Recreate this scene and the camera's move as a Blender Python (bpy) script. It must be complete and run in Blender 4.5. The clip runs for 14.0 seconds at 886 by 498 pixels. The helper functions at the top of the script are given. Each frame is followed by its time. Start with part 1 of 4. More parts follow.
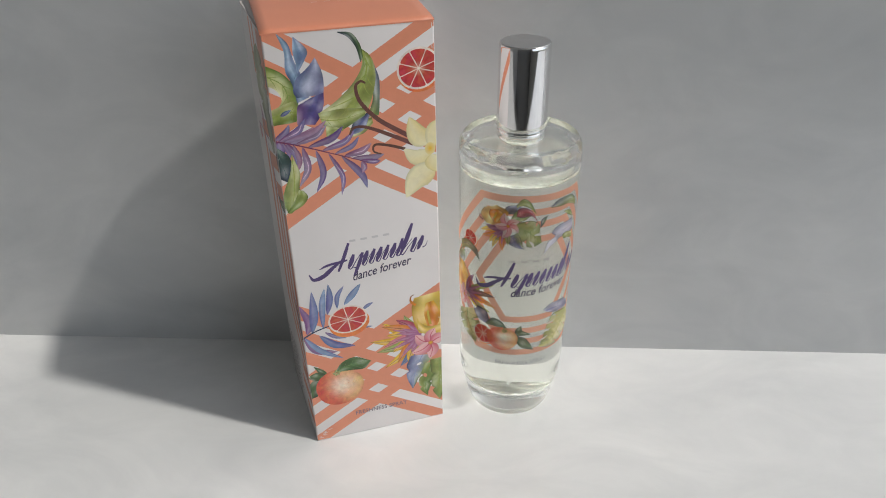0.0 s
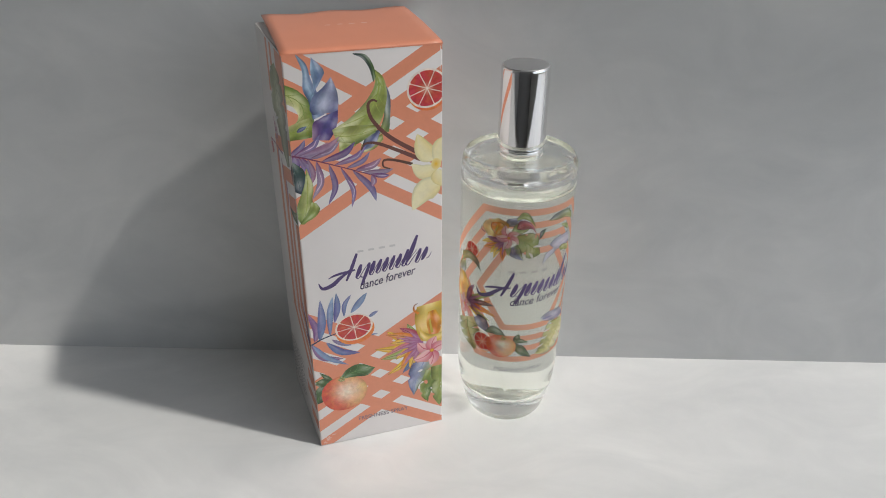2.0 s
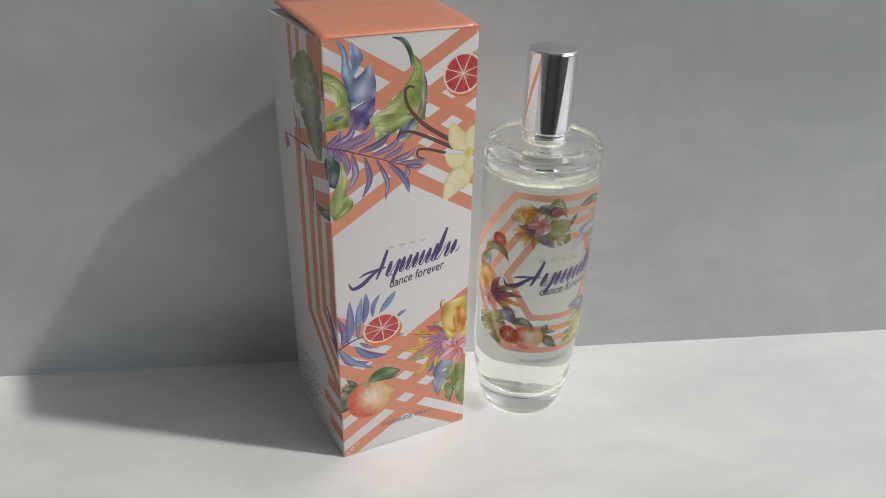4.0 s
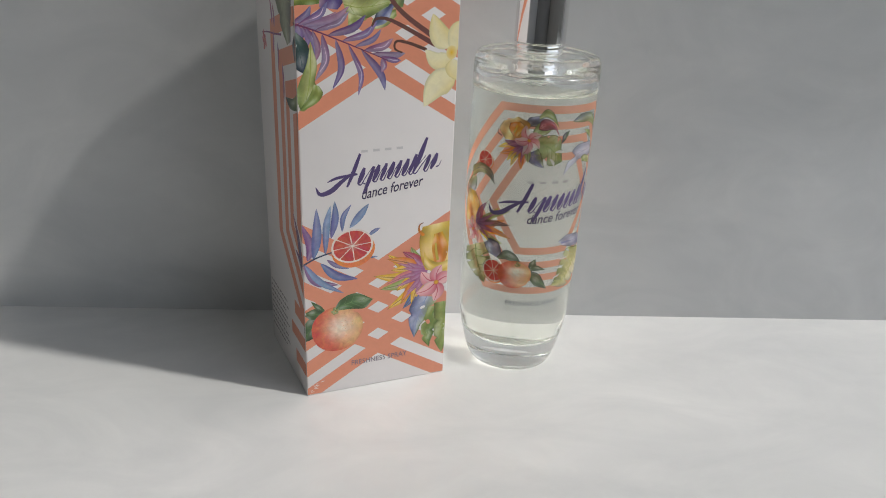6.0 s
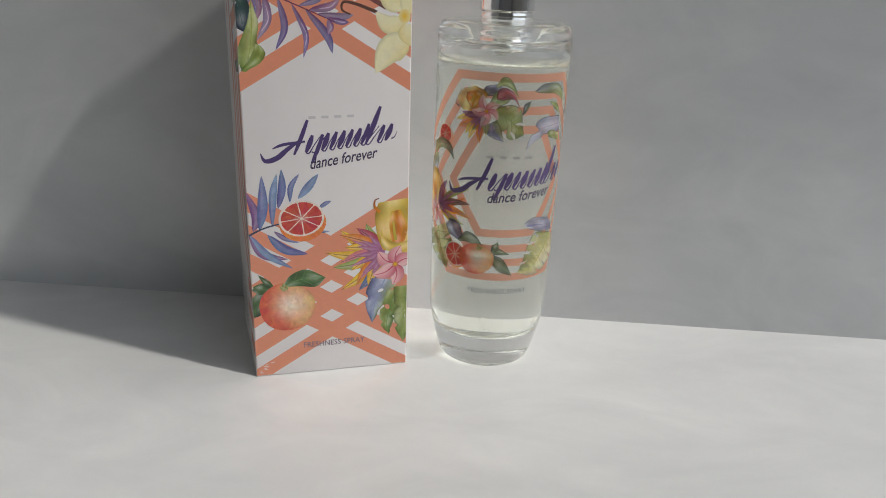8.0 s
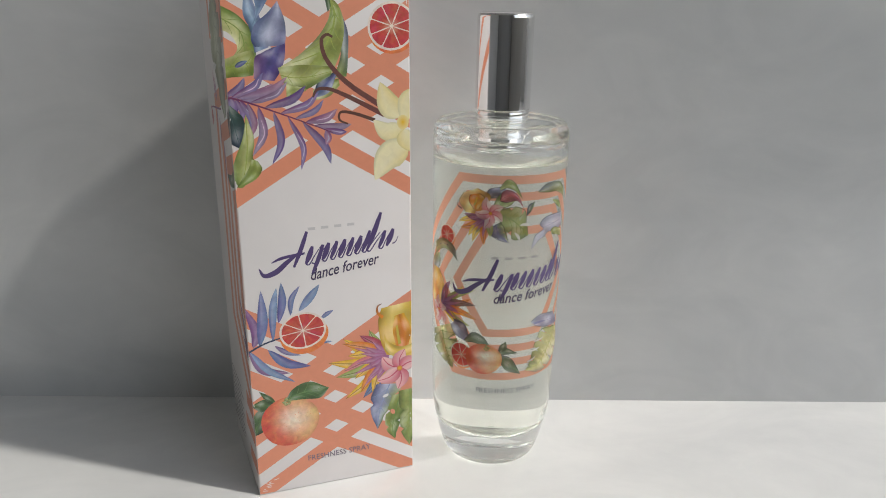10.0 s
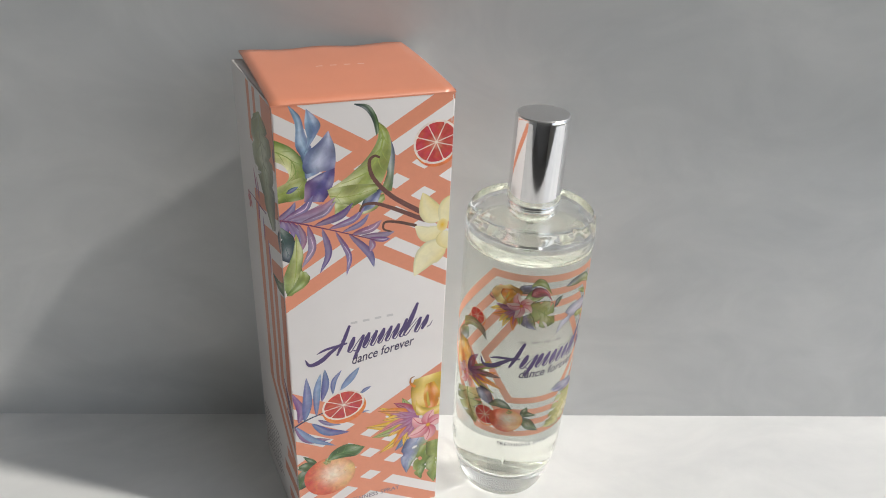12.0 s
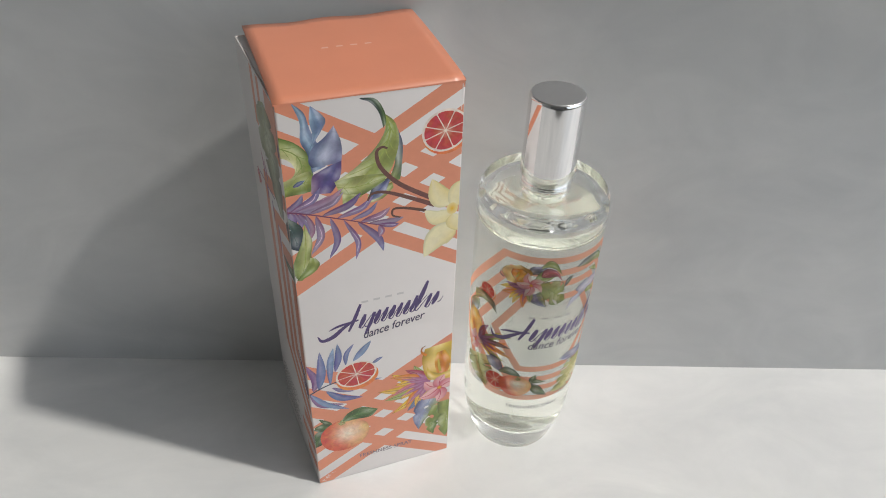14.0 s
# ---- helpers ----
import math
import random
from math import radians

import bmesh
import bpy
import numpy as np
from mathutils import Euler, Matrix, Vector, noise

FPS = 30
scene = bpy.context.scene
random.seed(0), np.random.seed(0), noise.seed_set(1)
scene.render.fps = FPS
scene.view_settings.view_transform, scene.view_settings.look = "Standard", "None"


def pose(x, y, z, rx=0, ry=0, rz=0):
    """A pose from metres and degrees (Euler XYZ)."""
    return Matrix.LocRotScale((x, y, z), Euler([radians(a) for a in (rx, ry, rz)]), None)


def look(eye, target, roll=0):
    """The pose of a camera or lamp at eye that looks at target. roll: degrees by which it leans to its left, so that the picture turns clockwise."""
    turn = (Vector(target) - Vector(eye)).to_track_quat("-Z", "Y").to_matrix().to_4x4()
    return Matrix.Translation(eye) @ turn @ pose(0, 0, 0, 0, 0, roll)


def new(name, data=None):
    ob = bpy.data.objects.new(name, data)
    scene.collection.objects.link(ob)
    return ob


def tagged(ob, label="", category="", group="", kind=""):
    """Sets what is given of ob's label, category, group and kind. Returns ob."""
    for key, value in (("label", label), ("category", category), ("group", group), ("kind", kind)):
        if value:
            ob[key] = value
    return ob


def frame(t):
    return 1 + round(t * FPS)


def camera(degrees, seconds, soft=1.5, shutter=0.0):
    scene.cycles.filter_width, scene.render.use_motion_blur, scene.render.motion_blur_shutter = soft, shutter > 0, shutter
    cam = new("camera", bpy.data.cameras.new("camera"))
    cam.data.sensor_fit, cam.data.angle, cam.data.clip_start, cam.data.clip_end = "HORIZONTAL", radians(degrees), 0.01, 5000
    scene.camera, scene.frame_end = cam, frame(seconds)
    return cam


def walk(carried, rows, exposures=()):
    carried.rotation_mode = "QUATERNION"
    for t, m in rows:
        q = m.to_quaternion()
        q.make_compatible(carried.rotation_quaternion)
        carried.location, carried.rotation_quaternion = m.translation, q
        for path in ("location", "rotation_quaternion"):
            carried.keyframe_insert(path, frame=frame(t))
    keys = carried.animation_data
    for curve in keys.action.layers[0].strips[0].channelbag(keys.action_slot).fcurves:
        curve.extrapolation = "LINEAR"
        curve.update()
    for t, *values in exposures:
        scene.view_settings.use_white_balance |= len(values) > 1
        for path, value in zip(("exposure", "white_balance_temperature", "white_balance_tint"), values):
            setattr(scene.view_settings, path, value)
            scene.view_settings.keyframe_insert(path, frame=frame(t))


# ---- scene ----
# Axes: x along the carton's front, y towards the back wall, z up from the counter.
cam = camera(61.37, 14.0, soft=1.0)
ROWS = [
    (0.0, -0.0087, -0.2322, 0.2249, -15.50, -30.76, -1.18),
    (0.5, -0.0007, -0.2417, 0.2343, -12.68, -29.83, -1.00),
    (1.0, -0.0023, -0.2457, 0.2332, -13.82, -29.81, -0.74),
    (1.5, -0.0079, -0.2468, 0.2306, -15.11, -29.19, -0.98),
    (2.0, -0.0224, -0.2421, 0.2292, -17.63, -29.31, 0.12),
    (2.5, -0.0376, -0.2330, 0.2258, -21.21, -29.32, 0.02),
    (5.0, -0.0724, -0.2175, 0.2000, -27.42, -27.10, 1.53),
    (5.5, -0.0621, -0.2257, 0.1811, -25.81, -24.61, 1.34),
    (6.0, -0.0462, -0.2325, 0.1606, -22.88, -23.29, 2.59),
    (6.5, -0.0248, -0.2343, 0.1464, -19.03, -23.68, 2.88),
    (7.0, -0.0057, -0.2377, 0.1380, -15.68, -21.96, 1.66),
    (7.5, 0.0020, -0.2435, 0.1348, -14.93, -20.89, 2.22),
    (10.0, -0.0125, -0.2232, 0.1567, -19.20, -17.95, 0.33),
    (10.5, -0.0202, -0.2200, 0.1637, -20.69, -17.60, 0.21),
    (11.0, -0.0263, -0.2107, 0.1811, -21.94, -20.55, 0.80),
    (11.5, -0.0287, -0.2063, 0.2109, -21.54, -24.05, 0.44),
    (12.0, -0.0313, -0.1967, 0.2327, -23.07, -29.10, 2.71),
    (12.5, -0.0235, -0.1941, 0.2441, -22.04, -32.52, 1.66),
    (13.0, -0.0225, -0.1903, 0.2541, -20.84, -37.01, 1.10),
    (13.5, -0.0231, -0.1855, 0.2565, -21.35, -37.74, 2.28),
    (14.0, -0.0205, -0.1808, 0.2592, -21.08, -38.17, 2.09),
]


def eye_pose(x, y, z, yaw, pitch, lean):
    """Yaw from +y to the left, pitch up, lean to the left, in degrees."""
    return pose(x, y, z) @ pose(0, 0, 0, 0, 0, yaw) @ pose(0, 0, 0, 90 + pitch) @ pose(0, 0, 0, 0, 0, lean)


EXPOSURES = [(0.0, -0.07, 6500, 8), (2.5, -0.09, 6500, 8), (5.5, -0.11, 6500, 8), (6.0, -0.12, 6500, 8), (6.5, -0.19, 6500, 8), (7.0, -0.24, 6500, 8), (7.5, -0.24, 6500, 8), (10.0, 0.03, 6600, 8), (10.5, 0.06, 6600, 8), (11.0, 0.19, 6600, 8),
             (11.5, 0.23, 6600, 8), (12.0, 0.17, 6600, 8), (12.5, 0.17, 6600, 8), (13.0, 0.09, 6580, 8), (14.0, -0.03, 6580, 8)]
walk(cam, [(row[0], eye_pose(*row[1:])) for row in ROWS], exposures=EXPOSURES)

# ---- light ----
WALL_TURN = -math.degrees(math.atan(0.3522))     # the back wall's line on the counter: y = 0.0707 - 0.3522 x
SUN_DIR = Vector((-0.823, 0.568, -1.191)).normalized()   # the way the sunlight goes
ELEVATION, AZIMUTH = math.asin(-SUN_DIR.z), math.atan2(-SUN_DIR.x, -SUN_DIR.y)

world = bpy.data.worlds.new("sky")
scene.world = world
world.use_nodes = True
sky = world.node_tree.nodes.new("ShaderNodeTexSky")
sky.sky_type, sky.sun_disc = "NISHITA", False
sky.sun_elevation, sky.sun_rotation = ELEVATION, AZIMUTH
world.node_tree.links.new(sky.outputs[0], world.node_tree.nodes["Background"].inputs[0])
world.node_tree.nodes["Background"].inputs[1].default_value = 0.08

sun = new("sun", bpy.data.lights.new("sun", "SUN"))
sun.data.energy, sun.data.angle, sun.data.color = 2.1, radians(2.6), (1.0, 0.965, 0.92)
sun.matrix_world = look(tuple(-SUN_DIR), (0, 0, 0))
scene.cycles.max_bounces, scene.cycles.transmission_bounces, scene.cycles.glossy_bounces = 32, 32, 24    # light runs many times through the glass
scene.cycles.blur_glossy = 0.2    # keeps the bright rings of light beside the bottle

# ---- materials ----


def material(name, rough=0.5, metal=0.0, coat=0.0, coat_rough=0.1, ior=1.5):
    mat = bpy.data.materials.new(name)
    mat.use_nodes = True
    tree = mat.node_tree
    bsdf = tree.nodes["Principled BSDF"]
    bsdf.inputs["Roughness"].default_value = rough
    bsdf.inputs["Metallic"].default_value = metal
    bsdf.inputs["Coat Weight"].default_value = coat
    bsdf.inputs["Coat Roughness"].default_value = coat_rough
    bsdf.inputs["IOR"].default_value = ior
    return mat, tree, bsdf


def node(tree, kind, **inputs):
    n = tree.nodes.new(kind)
    for key, value in inputs.items():
        n.inputs[key.replace("_", " ")].default_value = value
    return n


def ramp(tree, source, stops):
    r = tree.nodes.new("ShaderNodeValToRGB")
    while len(r.color_ramp.elements) < len(stops):
        r.color_ramp.elements.new(0.5)
    for e, (at, colour) in zip(r.color_ramp.elements, stops):
        e.position, e.color = at, (*colour, 1)
    tree.links.new(source, r.inputs[0])
    return r.outputs[0]


def bump(tree, bsdf, source, strength, distance):
    b = node(tree, "ShaderNodeBump", Strength=strength, Distance=distance)
    tree.links.new(source, b.inputs["Height"])
    tree.links.new(b.outputs[0], bsdf.inputs["Normal"])


def clouded(name, dark, light, rough, scale, stretch, coat=0.0, coat_rough=0.1, ripple=0.0):
    """A printed, softly clouded marble sheet: broad veils, thin streaks and fine grain."""
    mat, tree, bsdf = material(name, rough, 0.0, coat, coat_rough)
    place = tree.nodes.new("ShaderNodeTexCoord")
    mapping = tree.nodes.new("ShaderNodeMapping")
    mapping.inputs["Rotation"].default_value = (0, 0, radians(WALL_TURN))
    mapping.inputs["Scale"].default_value = stretch
    tree.links.new(place.outputs["Object"], mapping.inputs[0])
    veil = node(tree, "ShaderNodeTexNoise", Scale=scale, Detail=5.0, Roughness=0.55, Distortion=0.6)
    streak = node(tree, "ShaderNodeTexNoise", Scale=scale * 2.6, Detail=6.0, Roughness=0.6, Distortion=1.2)
    for n in (veil, streak):
        tree.links.new(mapping.outputs[0], n.inputs["Vector"])
    mix = tree.nodes.new("ShaderNodeMath")
    mix.operation = "MULTIPLY_ADD"
    mix.inputs[1].default_value = 0.45
    tree.links.new(streak.outputs[0], mix.inputs[0])
    half = tree.nodes.new("ShaderNodeMath")
    half.operation = "MULTIPLY"
    half.inputs[1].default_value = 0.55
    tree.links.new(veil.outputs[0], half.inputs[0])
    tree.links.new(half.outputs[0], mix.inputs[2])
    tree.links.new(ramp(tree, mix.outputs[0], [(0.34, dark), (0.5, [(a + b) / 2 for a, b in zip(dark, light)]), (0.64, light)]), bsdf.inputs["Base Color"])
    grain = node(tree, "ShaderNodeTexNoise", Scale=900.0, Detail=2.0)
    tree.links.new(place.outputs["Object"], grain.inputs["Vector"])
    bump(tree, bsdf, grain.outputs[0], 0.04, 0.0003)
    if ripple:      # the clear film over the print is not quite flat
        wave = node(tree, "ShaderNodeTexNoise", Scale=420.0, Detail=3.0, Roughness=0.6)
        tree.links.new(place.outputs["Object"], wave.inputs["Vector"])
        film = node(tree, "ShaderNodeBump", Strength=ripple, Distance=0.0004)
        tree.links.new(wave.outputs[0], film.inputs["Height"])
        tree.links.new(film.outputs[0], bsdf.inputs["Coat Normal"])
    return mat


WALL_SHEET = clouded("wall_sheet", (0.47, 0.48, 0.485), (0.60, 0.60, 0.595), 0.5, 7.0, (1.0, 1.0, 1.6), 1.0, 0.15)
COUNTER_SHEET = clouded("counter_sheet", (0.64, 0.645, 0.645), (0.81, 0.805, 0.795), 0.4, 6.0, (1.0, 1.8, 1.0), 0.7, 0.035, ripple=0.12)


def plaster(name, colour):
    mat, tree, bsdf = material(name, 0.8)
    n = node(tree, "ShaderNodeTexNoise", Scale=6.0, Detail=8.0)
    tree.links.new(ramp(tree, n.outputs[0], [(0.3, [c * 0.92 for c in colour]), (0.7, colour)]), bsdf.inputs["Base Color"])
    bump(tree, bsdf, n.outputs[0], 0.1, 0.002)
    return mat


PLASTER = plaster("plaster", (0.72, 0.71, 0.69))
# Darker tones for the unseen front wall and floor, to darken the cap's reflection.
CAP_DARK_PLASTER = plaster("cap_dark_plaster", (0.40, 0.39, 0.38))
CAP_DARK_FLOOR = plaster("cap_dark_floor", (0.27, 0.25, 0.23))


def ink(name, rough, low, high, drift, rich, leak=0.0):
    """Printed ink: its colour is the artwork's own, mottled and drifting in hue like watercolour."""
    mat, tree, bsdf = material(name, rough, 0.0, 0.0 if leak else 0.6, 0.25)
    colour = tree.nodes.new("ShaderNodeVertexColor")
    colour.layer_name = "ink"
    place = tree.nodes.new("ShaderNodeTexCoord")
    hsv = tree.nodes.new("ShaderNodeHueSaturation")
    hsv.inputs["Saturation"].default_value = rich
    for scale, socket, a, b in ((380.0, "Value", low, high), (210.0, "Hue", 0.5 - drift, 0.5 + drift)):
        n = node(tree, "ShaderNodeTexNoise", Scale=scale, Detail=5.0, Roughness=0.65, Distortion=0.6)
        tree.links.new(place.outputs["Object"], n.inputs["Vector"])
        span = tree.nodes.new("ShaderNodeMapRange")
        span.inputs["From Min"].default_value, span.inputs["From Max"].default_value = 0.28, 0.72
        span.inputs["To Min"].default_value, span.inputs["To Max"].default_value = a, b
        tree.links.new(n.outputs[0], span.inputs[0])
        tree.links.new(span.outputs[0], hsv.inputs[socket])
    tree.links.new(colour.outputs[0], hsv.inputs["Color"])
    tree.links.new(hsv.outputs[0], bsdf.inputs["Base Color"])
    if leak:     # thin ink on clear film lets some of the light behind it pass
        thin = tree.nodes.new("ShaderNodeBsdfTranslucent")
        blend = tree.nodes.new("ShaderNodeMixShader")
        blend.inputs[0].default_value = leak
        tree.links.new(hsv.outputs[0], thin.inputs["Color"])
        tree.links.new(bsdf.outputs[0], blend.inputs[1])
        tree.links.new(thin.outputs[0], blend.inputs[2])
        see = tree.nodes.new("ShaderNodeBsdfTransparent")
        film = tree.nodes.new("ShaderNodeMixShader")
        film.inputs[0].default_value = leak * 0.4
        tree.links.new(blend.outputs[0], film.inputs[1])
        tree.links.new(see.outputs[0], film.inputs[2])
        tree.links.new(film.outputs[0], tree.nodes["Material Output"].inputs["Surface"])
    return mat


INK = ink("watercolour_ink", 0.45, 0.80, 1.20, 0.020, 1.03)
INK_SOFT = ink("soft_watercolour_ink", 0.45, 0.94, 1.06, 0.005, 1.05)
INK_PLAIN = ink("plain_ink", 0.45, 0.96, 1.03, 0.0, 1.0)
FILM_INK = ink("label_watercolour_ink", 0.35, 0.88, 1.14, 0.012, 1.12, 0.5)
FILM_WORDS = ink("label_word_ink", 0.35, 0.96, 1.03, 0.0, 1.0)
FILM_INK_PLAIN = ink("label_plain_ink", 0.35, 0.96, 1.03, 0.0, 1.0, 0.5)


def board(name, colour, rough):
    mat, tree, bsdf = material(name, rough, 0.0, 0.6, 0.25)
    place = tree.nodes.new("ShaderNodeTexCoord")
    n = node(tree, "ShaderNodeTexNoise", Scale=60.0, Detail=6.0)
    fine = node(tree, "ShaderNodeTexNoise", Scale=2500.0, Detail=2.0)
    for k in (n, fine):
        tree.links.new(place.outputs["Object"], k.inputs["Vector"])
    tree.links.new(ramp(tree, n.outputs[0], [(0.3, [c * 0.95 for c in colour]), (0.7, colour)]), bsdf.inputs["Base Color"])
    bump(tree, bsdf, fine.outputs[0], 0.08, 0.0001)
    return mat


CARD_WHITE = board("white_card", (0.76, 0.715, 0.70), 0.45)
CORAL = (0.71, 0.260, 0.150)
CARD_CORAL = board("coral_card", CORAL, 0.45)


def clear(name, colour, ior, rough=0.0, clarity=1.0):
    mat, tree, bsdf = material(name, rough, 0.0, 0.0, 0.1, ior)
    bsdf.inputs["Transmission Weight"].default_value = clarity
    bsdf.inputs["Base Color"].default_value = (*colour, 1)
    return mat


GLASS = clear("clear_glass", (0.978, 0.991, 0.983), 1.5, 0.01)
# Clarity below 1 gives a diffuse haze in place of sunlight focused inside.
LIQUID = clear("pale_scent", (0.965, 0.973, 0.915), 0.907, 0.0, 0.95)     # against the glass around it
DIP = clear("soft_tube", (0.97, 0.97, 0.96), 1.035)
TUBE = clear("clear_tube", (0.95, 0.95, 0.94), 1.42, 0.15)


def polished(name, colour, rough):
    mat, tree, bsdf = material(name, rough, 1.0)
    bsdf.inputs["Base Color"].default_value = (*colour, 1)
    place = tree.nodes.new("ShaderNodeTexCoord")
    n = node(tree, "ShaderNodeTexNoise", Scale=300.0, Detail=3.0)
    tree.links.new(place.outputs["Object"], n.inputs["Vector"])
    span = tree.nodes.new("ShaderNodeMapRange")
    span.inputs["To Min"].default_value, span.inputs["To Max"].default_value = rough * 0.7, rough * 1.3
    tree.links.new(n.outputs[0], span.inputs[0])
    tree.links.new(span.outputs[0], bsdf.inputs["Roughness"])
    return mat


SILVER = polished("silver", (0.80, 0.79, 0.79), 0.07)
SILVER_TOP = polished("brushed_silver", (0.72, 0.71, 0.71), 0.36)

# ---- building helpers ----


def part(name, bm, mat, parent=None, label="", smooth=False):
    """One mesh object from a bmesh, under a thing or a part."""
    mesh = bpy.data.meshes.new(name)
    bmesh.ops.recalc_face_normals(bm, faces=bm.faces)
    bm.to_mesh(mesh)
    bm.free()
    mesh.materials.append(mat)
    if smooth:
        for p in mesh.polygons:
            p.use_smooth = True
    ob = new(name, mesh)
    ob.parent = parent
    return tagged(ob, label) if label else ob


def box_bm(x0, x1, y0, y1, z0, z1, bevel=0.0):
    bm = bmesh.new()
    bmesh.ops.create_cube(bm, size=1)
    for v in bm.verts:
        v.co = Vector(((x0 + x1) / 2 + v.co.x * (x1 - x0), (y0 + y1) / 2 + v.co.y * (y1 - y0), (z0 + z1) / 2 + v.co.z * (z1 - z0)))
    if bevel:
        bmesh.ops.bevel(bm, geom=list(bm.edges), offset=bevel, segments=3, affect="EDGES")
    return bm


def turned(profile, steps=96):
    """A solid of revolution round z from (radius, height) pairs, closed on the axis where the radius is 0."""
    bm = bmesh.new()
    rings = []
    for r, z in profile:
        if r < 1e-7:
            rings.append([bm.verts.new((0, 0, z))])
        else:
            rings.append([bm.verts.new((r * math.cos(2 * math.pi * k / steps), r * math.sin(2 * math.pi * k / steps), z)) for k in range(steps)])
    for a, b in zip(rings, rings[1:]):
        for k in range(steps):
            j = (k + 1) % steps
            if len(a) == 1:
                bm.faces.new((a[0], b[k], b[j]))
            elif len(b) == 1:
                bm.faces.new((a[k], a[j], b[0]))
            else:
                bm.faces.new((a[k], a[j], b[j], b[k]))
    return bm


def rounded(points, cut=0.3, steps=4):
    """A polyline of (radius, height) with its inner corners rounded off."""
    out = [points[0]]
    for a, b, c in zip(points, points[1:], points[2:]):
        va, vb, vc = Vector(a), Vector(b), Vector(c)
        s, e = vb.lerp(va, cut), vb.lerp(vc, cut)
        for k in range(steps + 1):
            t = k / steps
            out.append(tuple((1 - t) ** 2 * s + 2 * t * (1 - t) * vb + t * t * e))
    return out + [points[-1]]


# ---- the room: counter, back wall, and added unseen walls with a window to the sun's side ----
ROOM = pose(0, 0.0707, -0.0012, 0, 0, WALL_TURN)      # x along the back wall, -y towards the viewer


def structure(name, bm, mat, label):
    ob = part(name, bm, mat)
    ob.matrix_world = ROOM
    return tagged(ob, label, kind="structure")


structure("wall_back", box_bm(-1.6, 1.1, 0.0, 0.1, -0.9, 2.3), WALL_SHEET, "pale grey clouded marble-look wall behind the counter")
structure("counter", box_bm(-1.6, 1.1, -0.33, -0.00005, -0.8995, 0.0, 0.0), COUNTER_SHEET, "white glossy marble-look counter top against the wall")
structure("floor", box_bm(-1.6, 1.1, -2.6, -0.01, -1.0, -0.9), CAP_DARK_FLOOR, "unseen dark brown floor added to darken the cap's reflection")
structure("ceiling", box_bm(-1.7, 1.2, -2.7, 0.1, 2.3005, 2.4), PLASTER, "plain off-white ceiling")
structure("wall_left", box_bm(-1.7, -1.6005, -2.7, 0.1, -0.9, 2.3), PLASTER, "plain off-white wall of the room")
structure("wall_front", box_bm(-1.6, 1.1, -2.7, -2.6005, -0.9, 2.3), CAP_DARK_PLASTER, "unseen dark grey wall added to darken the cap's reflection")


def wall_with_window():
    """The right wall: four blocks round the opening of the window."""
    bm = bmesh.new()
    for y0, y1, z0, z1 in ((-2.7, -1.9, -0.9, 2.3), (0.0, 0.1, -0.9, 2.3), (-1.9, 0.0, -0.9, 0.15), (-1.9, 0.0, 2.0, 2.3)):
        piece = box_bm(1.1005, 1.2, y0, y1, z0, z1)
        mesh = bpy.data.meshes.new("piece")
        piece.to_mesh(mesh)
        piece.free()
        bm.from_mesh(mesh)
        bpy.data.meshes.remove(mesh)
    return bm


structure("wall_right", wall_with_window(), PLASTER, "plain off-white wall with a wide window opening")

window_light = new("window_light", bpy.data.lights.new("window_light", "AREA"))
window_light.data.shape, window_light.data.size, window_light.data.size_y = "RECTANGLE", 1.85, 1.8
window_light.data.energy, window_light.data.color = 8.6, (0.93, 0.97, 1.0)
window_light.matrix_world = ROOM @ look((1.19, -0.95, 1.07), (0.0, -0.95, 1.07))

# ---- printed artwork: flat pieces of ink, drawn in millimetres on an unrolled face ----
WHITE, VIOLET = (0.76, 0.735, 0.72), (0.065, 0.035, 0.14)
GREEN, LIME, DEEP = (0.10, 0.20, 0.045), (0.34, 0.40, 0.10), (0.030, 0.060, 0.035)
BLUE, SKY, PURPLE, PLUM = (0.095, 0.16, 0.33), (0.25, 0.36, 0.53), (0.10, 0.055, 0.24), (0.20, 0.05, 0.16)
DUSK, HAZE = (0.15, 0.15, 0.35), (0.38, 0.41, 0.56)
LILAC, PINK, ROSE, CREAM = (0.25, 0.23, 0.46), (0.66, 0.20, 0.22), (0.42, 0.05, 0.09), (0.78, 0.66, 0.32)
YELLOW, AMBER, RED, BROWN = (0.80, 0.48, 0.04), (0.74, 0.24, 0.03), (0.48, 0.022, 0.025), (0.10, 0.04, 0.028)
PEEL, PITH, NAVY, PALE = (0.76, 0.22, 0.07), (0.78, 0.64, 0.53), (0.030, 0.045, 0.09), (0.82, 0.75, 0.48)


WORDS = (0.040, 0.025, 0.075)


def mixed(a, b, t):
    return tuple(x + (y - x) * t for x, y in zip(a, b))


def along(points, n):
    """n + 1 places on a smooth curve through the points, with the way it goes."""
    pts = [Vector(p) for p in points]
    pts = [2 * pts[0] - pts[1]] + pts + [2 * pts[-1] - pts[-2]]
    out, spans = [], len(pts) - 3
    for k in range(n + 1):
        s = min(k / n * spans, spans - 1e-6)
        i, t = int(s), s - int(s)
        a, b, c, d = pts[i:i + 4]
        p = 0.5 * (2 * b + (c - a) * t + (2 * a - 5 * b + 4 * c - d) * t ** 2 + (3 * b - a - 3 * c + d) * t ** 3)
        v = 0.5 * ((c - a) + 2 * (2 * a - 5 * b + 4 * c - d) * t + 3 * (3 * b - a - 3 * c + d) * t ** 2)
        out.append((p, v.normalized() if v.length > 1e-9 else Vector((1, 0))))
    return out


PLY = [0]
